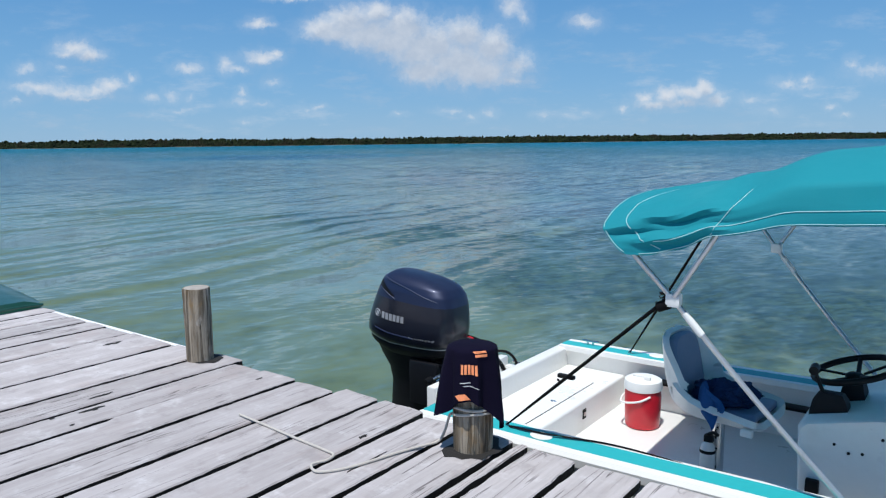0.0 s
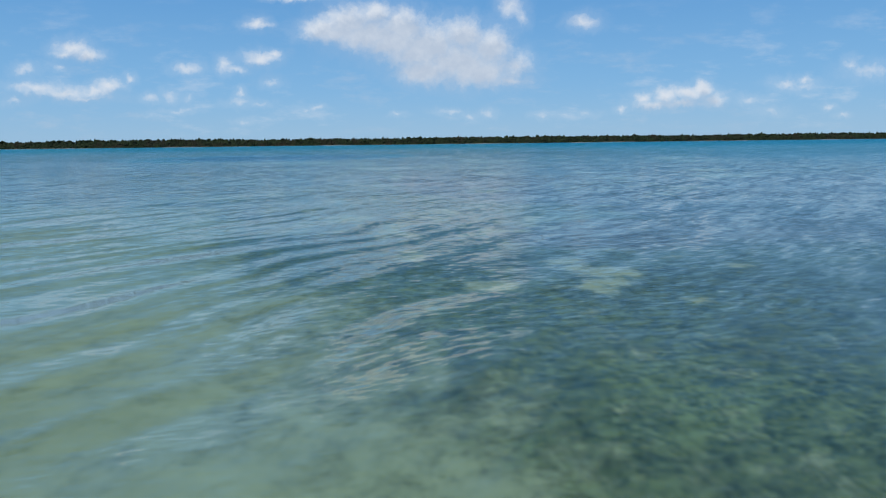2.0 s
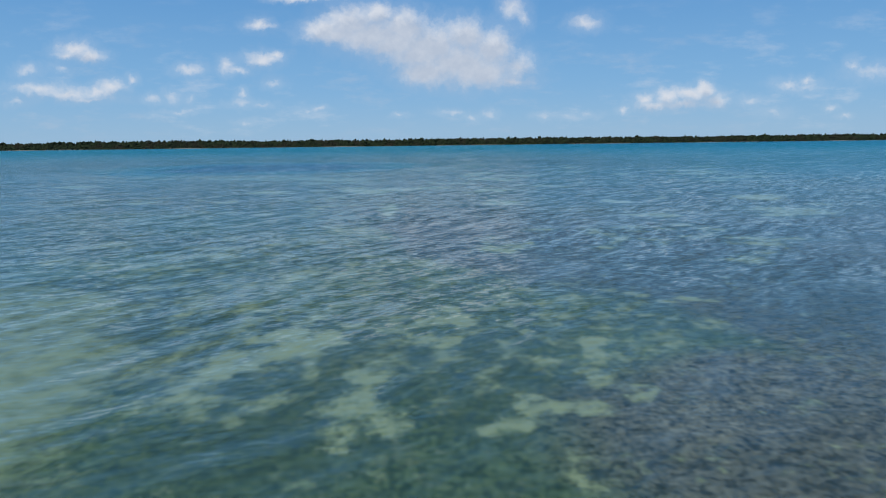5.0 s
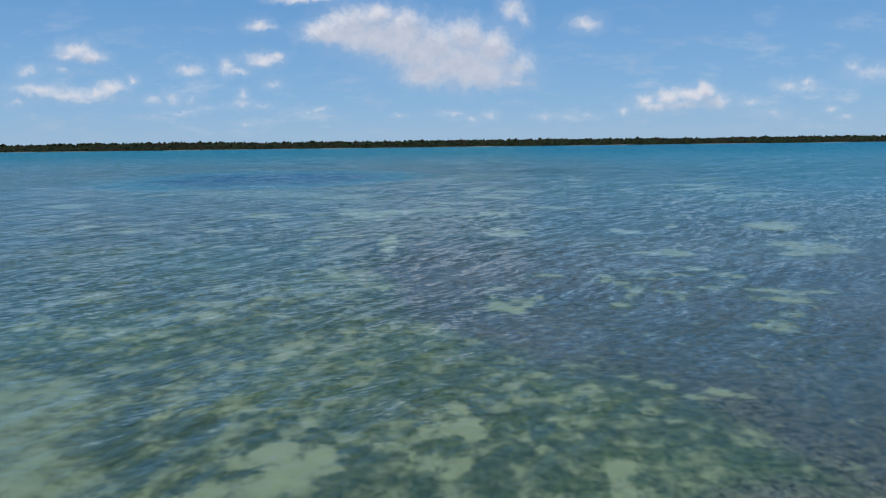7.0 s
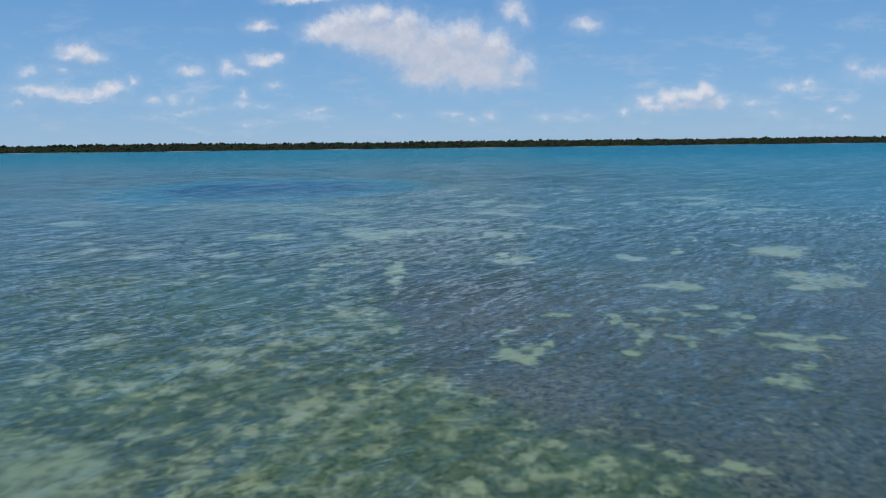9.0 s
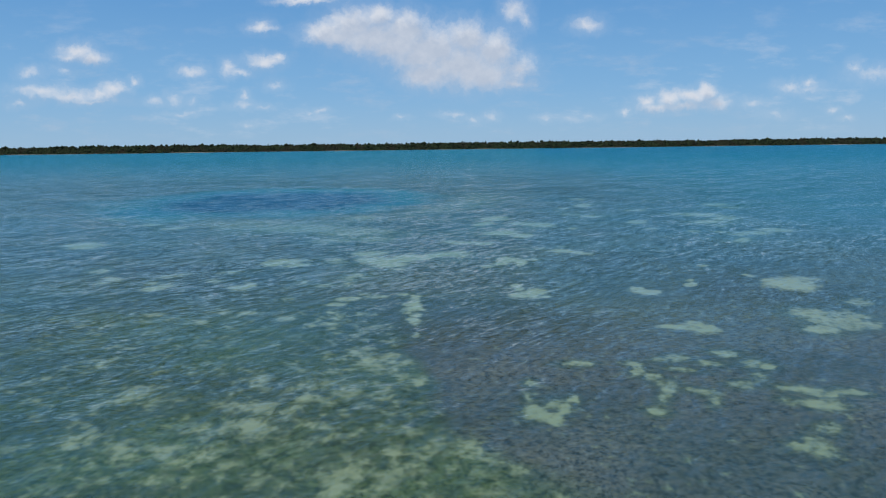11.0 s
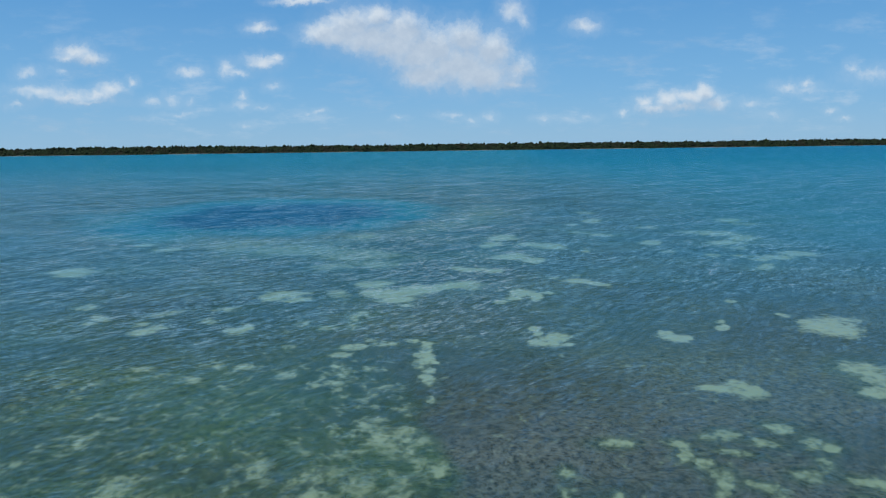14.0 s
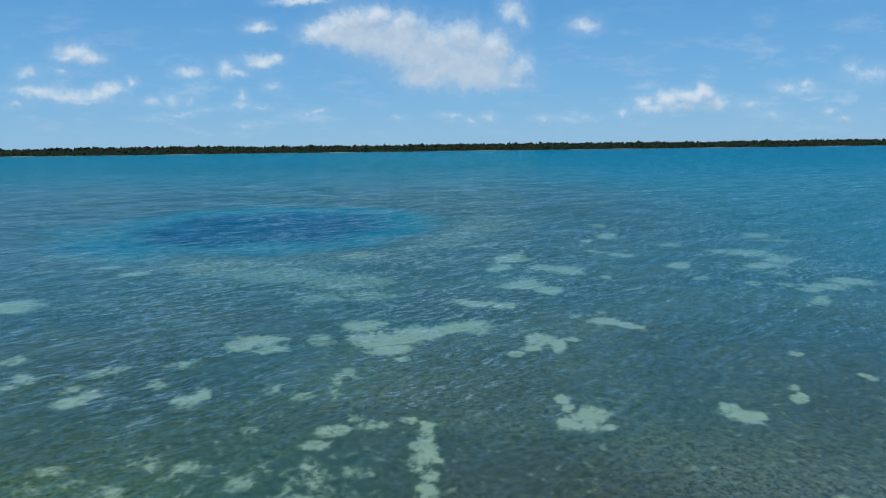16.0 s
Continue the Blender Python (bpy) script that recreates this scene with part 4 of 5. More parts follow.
def loft(rings, caps=True, closed=True, bm=None):
    """A skin over rings of equal length."""
    bm = bm or bmesh.new()
    rows = [[bm.verts.new(p) for p in ring] for ring in rings]
    size = len(rows[0])
    for a, b in zip(rows, rows[1:]):
        for i in range(size if closed else size - 1):
            j = (i + 1) % size
            bm.faces.new((a[i], a[j], b[j], b[i]))
    if caps and closed:
        bm.faces.new(rows[0][::-1])
        bm.faces.new(rows[-1])
    return bm


def turned(profile, sides=24, centre=(0, 0, 0), bm=None, caps=True):
    """A round body about z from (radius, height) pairs."""
    cx, cy, cz = centre
    rings = [[(cx + r * math.cos(2 * math.pi * i / sides), cy + r * math.sin(2 * math.pi * i / sides), cz + z) for i in range(sides)] for r, z in profile]
    return loft(rings, caps, True, bm)


def bent(points, steps=8):
    """A smooth line through the points, even where they lie unevenly."""
    pts = [Vector(p) for p in points]
    if len(pts) < 3:
        return pts
    full = [pts[0] * 2 - pts[1]] + pts + [pts[-1] * 2 - pts[-2]]
    out = []
    for a, b, c, d in zip(full, full[1:], full[2:], full[3:]):
        k0, k1, k2 = [max(1e-4, (q - p).length) ** .5 for p, q in ((a, b), (b, c), (c, d))]
        m1 = ((b - a) / k0 - (c - a) / (k0 + k1) + (c - b) / k1) * k1
        m2 = ((c - b) / k1 - (d - b) / (k1 + k2) + (d - c) / k2) * k1
        for i in range(steps):
            t = i / steps
            out.append(b * (2 * t ** 3 - 3 * t * t + 1) + m1 * (t ** 3 - 2 * t * t + t) + c * (3 * t * t - 2 * t ** 3) + m2 * (t ** 3 - t * t))
    return out + [pts[-1]]


def tube(points, radius, sides=10, bm=None, flat=1.0, steps=8, closed=False):
    """A tube along a smooth line; flat below 1 makes it a strap."""
    line = bent(points, steps)
    rings = []
    side = None
    for i, p in enumerate(line):
        ahead = (line[min(i + 1, len(line) - 1)] - line[max(i - 1, 0)]).normalized()
        if side is None:
            side = ahead.cross(Vector((0, 0, 1)))
            side = side.normalized() if side.length > 1e-3 else Vector((1, 0, 0))
        side = (side - ahead * side.dot(ahead)).normalized()
        up = ahead.cross(side)
        r = radius(i / max(1, len(line) - 1)) if callable(radius) else radius
        rings.append([p + side * (r * math.cos(2 * math.pi * k / sides)) + up * (r * flat * math.sin(2 * math.pi * k / sides)) for k in range(sides)])
    return loft(rings, True, True, bm)


def sheet(rows, thick):
    """A thin skin over rows of points, with a back and edges."""
    grid = [[Vector(p) for p in row] for row in rows]
    back = []
    for i, row in enumerate(grid):
        line = []
        for j, p in enumerate(row):
            along = grid[min(i + 1, len(grid) - 1)][j] - grid[max(i - 1, 0)][j]
            across = row[min(j + 1, len(row) - 1)] - row[max(j - 1, 0)]
            way = along.cross(across)
            line.append(p + way.normalized() * thick if way.length > 1e-9 else p.copy())
        back.append(line)
    bm = bmesh.new()
    f = [[bm.verts.new(p) for p in row] for row in grid]
    b = [[bm.verts.new(p) for p in row] for row in back]
    for i in range(len(f) - 1):
        for j in range(len(f[0]) - 1):
            bm.faces.new((f[i][j], f[i][j + 1], f[i + 1][j + 1], f[i + 1][j]))
            bm.faces.new((b[i + 1][j], b[i + 1][j + 1], b[i][j + 1], b[i][j]))
    rim = [(i, 0) for i in range(len(f))] + [(len(f) - 1, j) for j in range(1, len(f[0]))] + [(i, len(f[0]) - 1) for i in range(len(f) - 2, -1, -1)] + [(0, j) for j in range(len(f[0]) - 2, 0, -1)]
    for (i, j), (k, l) in zip(rim, rim[1:] + rim[:1]):
        bm.faces.new((f[i][j], f[k][l], b[k][l], b[i][j]))
    return bm


def jitter(bm, amount, scale, seed=0):
    """Uneven handmade surface."""
    for v in bm.verts:
        v.co += noise.noise_vector(v.co * scale + Vector((seed * 7.1, seed * 3.3, 0))) * amount
    return bm


# ---- jetty ----
dock = thing("dock", "weathered grey wooden jetty of uneven bleached planks", "jetty")
SEAMS = (-4.95, -4.60, -4.27, -3.93, -3.60, -3.29, -2.99, -2.62, -2.03, -1.60, -1.28, -.99, -.66, -.31, .01, .355, .64, .955, 1.04, 1.315, 1.62, 1.95, 2.27, 2.60, 2.9, 3.2, 3.52, 3.85)
ENDS = random.Random(11)


def seam_width(x, y):
    """Half the gap between two boards, uneven along its length."""
    w = .0190 * (1 + .35 * noise.noise((x * 3, y * 1.3, 1)) + .30 * noise.noise((x * 5, y * 9, 4)) + .16 * noise.noise((x * 5, y * 31, 9)))
    if abs(x + .99) < .02 and y > -1.02:
        w *= .16                     # a split that narrows to a hair
    if x < -1.9:
        w *= 1.2
    return max(w, .0018)


def plank(left, right, mid, far, near, seed):
    rng = random.Random(seed)
    bm = bmesh.new()
    rings = []
    steps = 90
    skew = rng.uniform(-.02, .02)
    for i in range(steps + 1):
        y = near + (far - near) * (1 - (1 - i / steps) ** 1.5)
        real = y - 4.6
        a, b = left + seam_width(mid + left, real), right - seam_width(mid + right, real)
        tip = max(0, 1 - (far - y) / .05)
        a, b = a + tip * rng.uniform(0, .006), b - tip * rng.uniform(0, .006)
        lift = .005 * noise.noise((left, y * .8, 3 + seed)) - .004 * tip
        turn = skew if i == steps else 0
        edge = .005 + .003 * rng.random()
        third = (b - a) / 3
        rag = [rng.uniform(-.008, .008) if i == steps else 0 for _ in range(4)]
        rings.append([(a, y - turn, -.045), (a, y - turn, -edge + lift), (a + edge, y - turn + rag[0], lift), (a + third, y + rag[1], lift + .0015), (b - third, y + rag[2], lift + .0015), (b - edge, y + turn + rag[3], lift), (b, y + turn, -edge + lift), (b, y + turn, -.045)])
    loft(rings, True, True, bm)
    bm.normal_update()
    for f in bm.faces:
        # sides and undersides take the near-black gap shade
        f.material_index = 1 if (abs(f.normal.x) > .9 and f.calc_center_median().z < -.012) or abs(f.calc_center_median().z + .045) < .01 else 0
    return bm


def knot(x, y, length, width, seed):
    """A weathered-out knot, split or gap: a ragged near-black sheet just above the deck, its lips a little proud."""
    rng = random.Random(seed)
    rings = []
    count = 22
    rough = [rng.uniform(.55 if width < .1 else .85, 1.2 if width < .1 else 1.05) for _ in range(count)]
    for k, z in ((1.0, .0035), (.86, .0052), (.70, .0047), (.2, .0042)):
        rings.append([(x + k * rough[i] * width * math.cos(2 * math.pi * i / count) * (.5 + .5 * abs(math.cos(math.pi * i / count))), y + k * rough[i] * length * math.sin(2 * math.pi * i / count), DECK + z) for i in range(count)])
    return loft(rings)


for number, (a, b) in enumerate(zip(SEAMS, SEAMS[1:])):
    mid = (a + b) / 2
    out = .02 + ENDS.uniform(-.035, .035)
    if -1.6 < mid < -1.28:
        out = .08
    if mid > .6:
        out = -.03 + ENDS.uniform(-.02, .015)
    half = (b - a) / 2
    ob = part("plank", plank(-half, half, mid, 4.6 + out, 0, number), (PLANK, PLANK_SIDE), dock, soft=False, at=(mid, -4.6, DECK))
# near-black boards added beneath each seam to darken the gaps
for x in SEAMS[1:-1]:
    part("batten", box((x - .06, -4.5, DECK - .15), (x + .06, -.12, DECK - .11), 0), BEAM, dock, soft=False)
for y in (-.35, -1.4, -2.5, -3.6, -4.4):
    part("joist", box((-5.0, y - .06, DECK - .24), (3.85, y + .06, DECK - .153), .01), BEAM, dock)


# strip added where the jetty's edge shines in the sun; its white is that light
part("edge_strip", box((-4.45, .035, DECK - .055), (-1.72, .075, DECK - .012), .006), WHITE_EDGE, dock, "white strip added along the plank ends for their sunlit edge")


KNOTS = ((-2.43, -.22, .075, .042), (-1.38, -.87, .075, .014), (-1.20, -1.02, .07, .022), (-1.24, -1.22, .016, .012), (-1.06, -1.20, .014, .011), (-1.27, -1.50, .09, .012), (.52, -.62, .15, .007), (-.86, -.13, .03, .014), (.30, -.42, .035, .018))
for number, (x, y, length, width) in enumerate(KNOTS):
    part("knot", knot(x, y, length, width, number), PLANK_SIDE, dock, "dark weathered knot hole")
# near-black patches laid on the deck stand in for the shade of open gaps
part("worn_hole", knot(.80, -.20, .17, .165, 40), PLANK_SIDE, dock, "near-black patch on the planks for the shaded gap round a post")
part("worn_hole", knot(-1.53, -.06, .11, .15, 41), PLANK_SIDE, dock, "near-black patch on the planks for the shaded gap round a post")


def post_mesh(radius, low, high, seed):
    bm = turned([(radius * 1.0, low), (radius * 1.02, low + .3), (radius, (low + high) / 2), (radius * .99, high - .2), (radius * .985, high - .012), (radius * .95, high)], 48, caps=True)
    bmesh.ops.subdivide_edges(bm, edges=[e for e in bm.edges if abs(e.verts[0].co.z - e.verts[1].co.z) > .1], cuts=5)
    for v in bm.verts:
        a = math.atan2(v.co.y, v.co.x)
        v.co.x *= 1 - .05 * max(0, noise.noise((math.cos(a) * 5, math.sin(a) * 5, seed + v.co.z * .4)))
        v.co.y *= 1 - .05 * max(0, noise.noise((math.cos(a) * 5, math.sin(a) * 5, seed + v.co.z * .4)))
    return jitter(bm, .007, 9, seed)


def mooring_post(x, y, radius, top, seed, label):
    ob = thing("mooring_post", label, "post", (x, y, -.9), "jetty posts")
    part("trunk", post_mesh(radius, 0, top + .9, seed), POST, ob)
    part("end_grain", turned([(radius * .93, 0), (radius * .9, .004), (radius * .3, .007), (.004, .006)], 24, (0, 0, top + .9 - .002)), POST_TOP, ob, "cracked pale end grain")
    return ob


mooring_post(-1.55, -.08, .091, 1.118, 1, "round grey-brown timber post standing at the jetty's edge")
mooring_post(.82, -.20, .096, 1.11, 2, "upright round timber post wound with rope and draped with a shirt")

# ---- skiff ----
MID = 1.085
SHEER = .55


def hull_ring(s):
    """Half beam, keel depth and sheer height of the hull at a station."""
    t = max(0, (s - 2.6) / 2.9)
    return .945 * (1 - t ** 2.4), -.16 + .25 * t ** 3, SHEER + .05 * max(0, s - 1) / 3 + .25 * t * t


def oval(cx, cy, z, rx, ry, up=.006, sides=20):
    return loft([[(cx + k * rx * math.cos(2 * math.pi * i / sides), cy + k * ry * math.sin(2 * math.pi * i / sides), z + h) for i in range(sides)] for k, h in ((1, 0), (1, up * .6), (.9, up), (.25, up))])


def cleat(root, x, y, z, name="cleat"):
    bm = tube([(x - .065, y, z + .032), (x, y, z + .028), (x + .065, y, z + .032)], .007, 8)
    for dx in (-.022, .022):
        tube([(x + dx, y, z), (x + dx, y, z + .028)], .008, 8, bm)
    part(name, bm, STEEL, root, "small steel cleat")


def skiff():
    root = thing("skiff", "white fibreglass skiff with turquoise gunwales moored at the jetty", "boat", (0, MID, 0))
    stations = [.2, .6, 1.0, 1.4, 1.8, 2.2, 2.6, 3.0, 3.4, 3.8, 4.2, 4.6, 4.9, 5.15, 5.35, 5.45]
    outer = []
    for s in stations:
        half, keel, top = hull_ring(s)
        h = max(half, .03)
        outer.append([(s, -h, top - .03), (s, -h * .985, top - .12), (s, -h * .93, .1), (s, -h * .82, -.05), (s, 0, keel), (s, h * .82, -.05), (s, h * .93, .1), (s, h * .985, top - .12), (s, h, top - .03)])
    part("hull", loft(outer, False, False), GEL, root)
    for side in (-1, 1):
        wall, strip, rail, lip = [], [], [], []
        for s in stations[:-2]:
            half, keel, top = hull_ring(s)
            x = side * max(.03, half - .19)
            at = .25 if s < .3 else s
            wall.append([(at, x, top - .005), (at, x + side * .03, top - .06), (at, x + side * .045, top - .2), (at, x + side * .03, .19)])
        for s in stations[:-1]:
            half, keel, top = hull_ring(s)
            o, i = side * half, side * max(.02, half - .19)
            strip.append([(s, o - side * .045, top - .012), (s, o - side * .048, top + .004), (s, i + side * .022, top + .006), (s, i + side * .014, top - .012)])
            rail.append([(s, o - side * .012, top - .075), (s, o + side * .012, top - .06), (s, o + side * .016, top - .018), (s, o + side * .002, top + .003), (s, o - side * .048, top + .003), (s, o - side * .048, top - .05)])
            lip.append([(s, i + side * .024, top - .01), (s, i + side * .022, top + .007), (s, i - side * .003, top + .004), (s, i - side * .006, top - .03)])
        part("inner_side", loft(wall, False, False), GEL, root)
        part("gunwale", loft(strip, True, True), TEAL, root, "turquoise gunwale strip")
        part("rub_rail", loft(rail, True, True), GEL, root)
        part("gunwale_lip", loft(lip, True, True), GEL, root)
    # stern: a thick transom wall, and the engine board that juts out behind it
    part("transom", box((.16, -.93, -.1), (.25, .93, SHEER - .012), .02, segments=3), GEL, root)
    bm = box((-.13, -.45, -.1), (-.06, .45, .50), .015)
    box((-.06, -.45, -.1), (.16, -.39, .44), .012, bm)
    box((-.06, .39, -.1), (.16, .45, .44), .012, bm)
    box((-.06, -.39, .0), (.16, .39, .30), .01, bm)
    part("engine_board", bm, GEL, root, "white engine board behind the transom")
    part("aft_deck", box((.25, -.80, .12), (.71, .80, .40), .018, segments=3), GEL, root)
    part("hatch_seam", box((.60, -.62, .4), (.606, .5, .402), 0), BLACK_PLASTIC, root, "thin dark hatch seam")
    part("floor", box((.70, -.80, .14), (4.6, .80, .20), .004), GEL, root)
    part("foredeck", box((4.2, -.62, .2), (5.0, .62, .58), .03), GEL, root)
    part("side_shelf", box((.80, .70, .405), (4.2, .79, .425), .006), BLACK_PLASTIC, root, "narrow black shelf under the gunwale")
    part("side_shelf", box((.80, -.79, .405), (4.2, -.73, .425), .006), BLACK_PLASTIC, root, "narrow black shelf under the gunwale")
    part("latch", box((1.16, .68, .40), (1.24, .72, .44), .008), WHITE_PLASTIC, root)
    for x, y in ((.95, -.85), (.92, .87)):
        part("deck_plate", oval(x, y, SHEER + .006, .062, .045), WHITE_PLASTIC, root, "white oval deck plate")
    cleat(root, .40, .87, SHEER + .006)
    cleat(root, .06, .42, .44)
    # drain scupper in the step and screw caps on the deck
    part("scupper", box((.708, .12, .28), (.716, .165, .345), .004), BLACK_PLASTIC, root, "black drain scupper")
    part("scupper_ring", box((.714, .13, .30), (.719, .155, .325), .002), STEEL, root)
    for x, y in ((.42, .30), (.55, .02)):
        part("screw_cap", oval(x, y, .40, .022, .014, .004, 12), STEEL, root)
    # console
    con = [[(2.09, y, .2), (2.07, y, .72), (2.10, y, .75), (2.42, y, .83), (2.60, y, .83), (2.63, y, .80), (2.66, y, .2)] for y in (-.385, -.37, .37, .385)]
    con[0] = [(x + (.012 if x < 2.3 else -.012), y, z - (.012 if z > .5 else 0)) for x, y, z in con[0]]
    con[3] = [(x + (.012 if x < 2.3 else -.012), y, z - (.012 if z > .5 else 0)) for x, y, z in con[3]]
    console = part("console", loft(con), GEL, root, "white steering console")
    for x, z in ((2.23, .67), (2.29, .64), (2.345, .65), (2.42, .735)):
        part("screw_hole", tube([(x, -.389, z), (x, -.384, z)], .007, 10), BLACK_PLASTIC, console)
    part("cup_clip", box((2.12, -.41, .40), (2.18, -.38, .48), .01), BLACK_PLASTIC, console, "black plastic clip")
    return root


skiff()


def steering_wheel():
    root = thing("steering_wheel", "black five-spoked steering wheel on the boat's console", "steering wheel", (2.25, MID, .93))
    tilt = pose(0, 0, 0, 4, -16, 0)
    n_rim = 40
    ring = [[tilt @ Vector(((.192 + .016 * math.cos(b)) * math.cos(a), (.192 + .016 * math.cos(b)) * math.sin(a), .016 * math.sin(b))) for b in (2 * math.pi * k / 10 for k in range(10))] for a in (2 * math.pi * i / n_rim for i in range(n_rim + 1))]
    part("rim", loft(ring, False), BLACK_PLASTIC, root)
    for i in range(5):
        a = 2 * math.pi * (i + .25) / 5
        part("spoke", tube([tilt @ Vector((.03 * math.cos(a), .03 * math.sin(a), -.03)), tilt @ Vector((.186 * math.cos(a), .186 * math.sin(a), 0))], .011, 8, flat=.6), BLACK_PLASTIC, root)
    part("hub", turned([(.02, -.06), (.045, -.045), (.045, -.028), (.03, -.018), (.005, -.016)], 20), BLACK_PLASTIC, root)
    part("column", loft([[(x * k, y * k, z) for x, y in ((-.05, -.06), (.05, -.06), (.05, .06), (-.05, .06))] for k, z in ((1.15, -.2), (1.1, -.12), (.8, -.05))]), BLACK_PLASTIC, root, "black steering column shroud")
    return root


def throttle():
    root = thing("throttle_control", "black engine throttle box with an upright lever", "throttle lever", (2.18, .87, .74))
    rings = [[(x * k, y * k, z) for x, y in ((-.085, -.05), (.085, -.05), (.085, .05), (-.085, .05))] for k, z in ((1, -.02), (1, .02), (.86, .085), (.6, .12))]
    part("housing", loft(rings), BLACK_PLASTIC, root)
    part("lever", tube([(-.02, -.01, .08), (-.05, -.02, .16), (-.075, -.02, .22)], .014, 10, flat=.7), BLACK_PLASTIC, root)
    part("grip", tube([(-.075, -.045, .225), (-.078, .02, .228)], .022, 12), BLACK_PLASTIC, root)
    return root


steering_wheel()
throttle()


def helm_seat():
    root = thing("helm_seat", "white moulded helm seat with blue-grey vinyl on a pedestal", "boat seat", (1.62, 1.02, .2))
    root.rotation_euler.z -= radians(6)
    part("base_plate", turned([(.11, 0), (.11, .008), (.05, .02), (.03, .03)], 20), STEEL, root)
    part("pedestal", turned([(.032, .01), (.032, .38)], 18), STEEL, root, "steel pedestal tube")
    part("swivel", turned([(.06, .35), (.085, .365), (.085, .395), (.07, .41)], 18), BLACK_PLASTIC, root, "black swivel mount")
    # moulded shell: cross rows from the front lip over the pan and up the back
    line = [(.27, .435), (.25, .415), (.10, .41), (-.08, .415), (-.17, .45), (-.215, .54), (-.24, .65), (-.258, .745), (-.262, .785), (-.255, .81)]
    wide = [.19, .215, .23, .24, .24, .235, .225, .20, .165, .11]
    rim = [.02, .05, .08, .11, .14, .15, .12, .07, .04, .01]
    rows = []
    for (x, z), w, r in zip(line, wide, rim):
        lean = 1 if z < .5 else 0
        row = []
        for k in range(13):
            u = k / 6 - 1
            push = r * max(0, abs(u) - .55) / .45
            row.append((x + (0 if lean else push * .9) + (push * .3 if lean else 0), u * w, z + (push if lean else push * .1)))
        rows.append(row)
    columns = [bent(c, 3) for c in zip(*rows)]
    part("shell", sheet(list(zip(*columns)), .034), WHITE_PLASTIC, root, "white plastic seat shell")
    back = []
    for x, k in ((-.03, .93), (-.02, 1), (.015, 1), (.032, .94), (.038, .80)):
        ring = []
        for i in range(40):
            c, q = math.cos(2 * math.pi * i / 40), math.sin(2 * math.pi * i / 40)
            ring.append((x, k * .150 * math.copysign(abs(c) ** .55, c), .185 + k * .182 * math.copysign(abs(q) ** .6, q)))
        back.append(ring)
    back = loft(back)
    bmesh.ops.transform(back, matrix=pose(-.165, 0, .44, 0, -12, 0), verts=back.verts)
    part("backrest_cushion", back, VINYL, root)
    part("seat_cushion", box((-.14, -.17, .425), (.25, .17, .475), .024, segments=4), VINYL, root)
    part("bracket", box((.20, -.235, .38), (.26, -.20, .42), .008), WHITE_PLASTIC, root)
    return root


helm_seat()


def bundle():
    root = thing("crumpled_jacket", "crumpled blue and black jacket lying on the helm seat", "jacket", (1.66, .98, .672))
    rng = random.Random(3)
    bm = bmesh.new()
    bmesh.ops.create_icosphere(bm, subdivisions=5, radius=1)
    for v in bm.verts:
        d = v.co.copy()
        fold = noise.noise(d * 2.1) * .22 + abs(noise.noise(d * 4.3 + Vector((3, 1, 0)))) * .22 + noise.noise(d * 9) * .06
        v.co = Vector((d.x * .155 * (1 + fold), d.y * .135 * (1 + fold), max(-.005, d.z * .062 * (1 + 1.8 * fold) + .045)))
    part("jacket_body", bm, BLUE_CLOTH, root)
    flap = []
    for i in range(15):
        t = i / 14
        row = []
        for j in range(9):
            u = j / 8 - .5
            x = -.07 + .12 * t + .05 * u
            row.append((x - .02, -.10 - .15 * t - .03 * math.sin(t * 5) + .02 * math.sin(9 * u + 3 * t), .085 + .03 * math.cos(7 * u) - .09 * t * t + u * .11))
        flap.append(row)
    part("sleeve", sheet(flap, .006), worn("bright_blue_cloth", (.018, .085, .25), .15, .9, 0, 90, 8, (.01, .04, .12), .5, .4), root, "bright blue sleeve hanging over the seat's edge")
    return root


bundle()


def extinguisher():
    root = thing("fire_extinguisher", "small white bottle extinguisher strapped to the seat pedestal", "extinguisher", (1.585, .955, .24))
    part("bottle", turned([(.03, 0), (.038, .006), (.040, .02), (.040, .15), (.034, .175), (.018, .19), (.014, .2)], 20), WHITE_PLASTIC, root)
    part("valve", box((-.02, -.02, .195), (.03, .02, .235), .008), BLACK_PLASTIC, root)
    part("handle", tube([(-.01, 0, .23), (.03, -.01, .255), (.06, -.02, .25)], .009, 8), BLACK_PLASTIC, root)
    for z in (.03, .135):
        part("clamp", turned([(.042, z), (.043, z + .004), (.043, z + .014), (.042, z + .018)], 20, caps=False), BLACK_PLASTIC, root)
    return root


extinguisher()


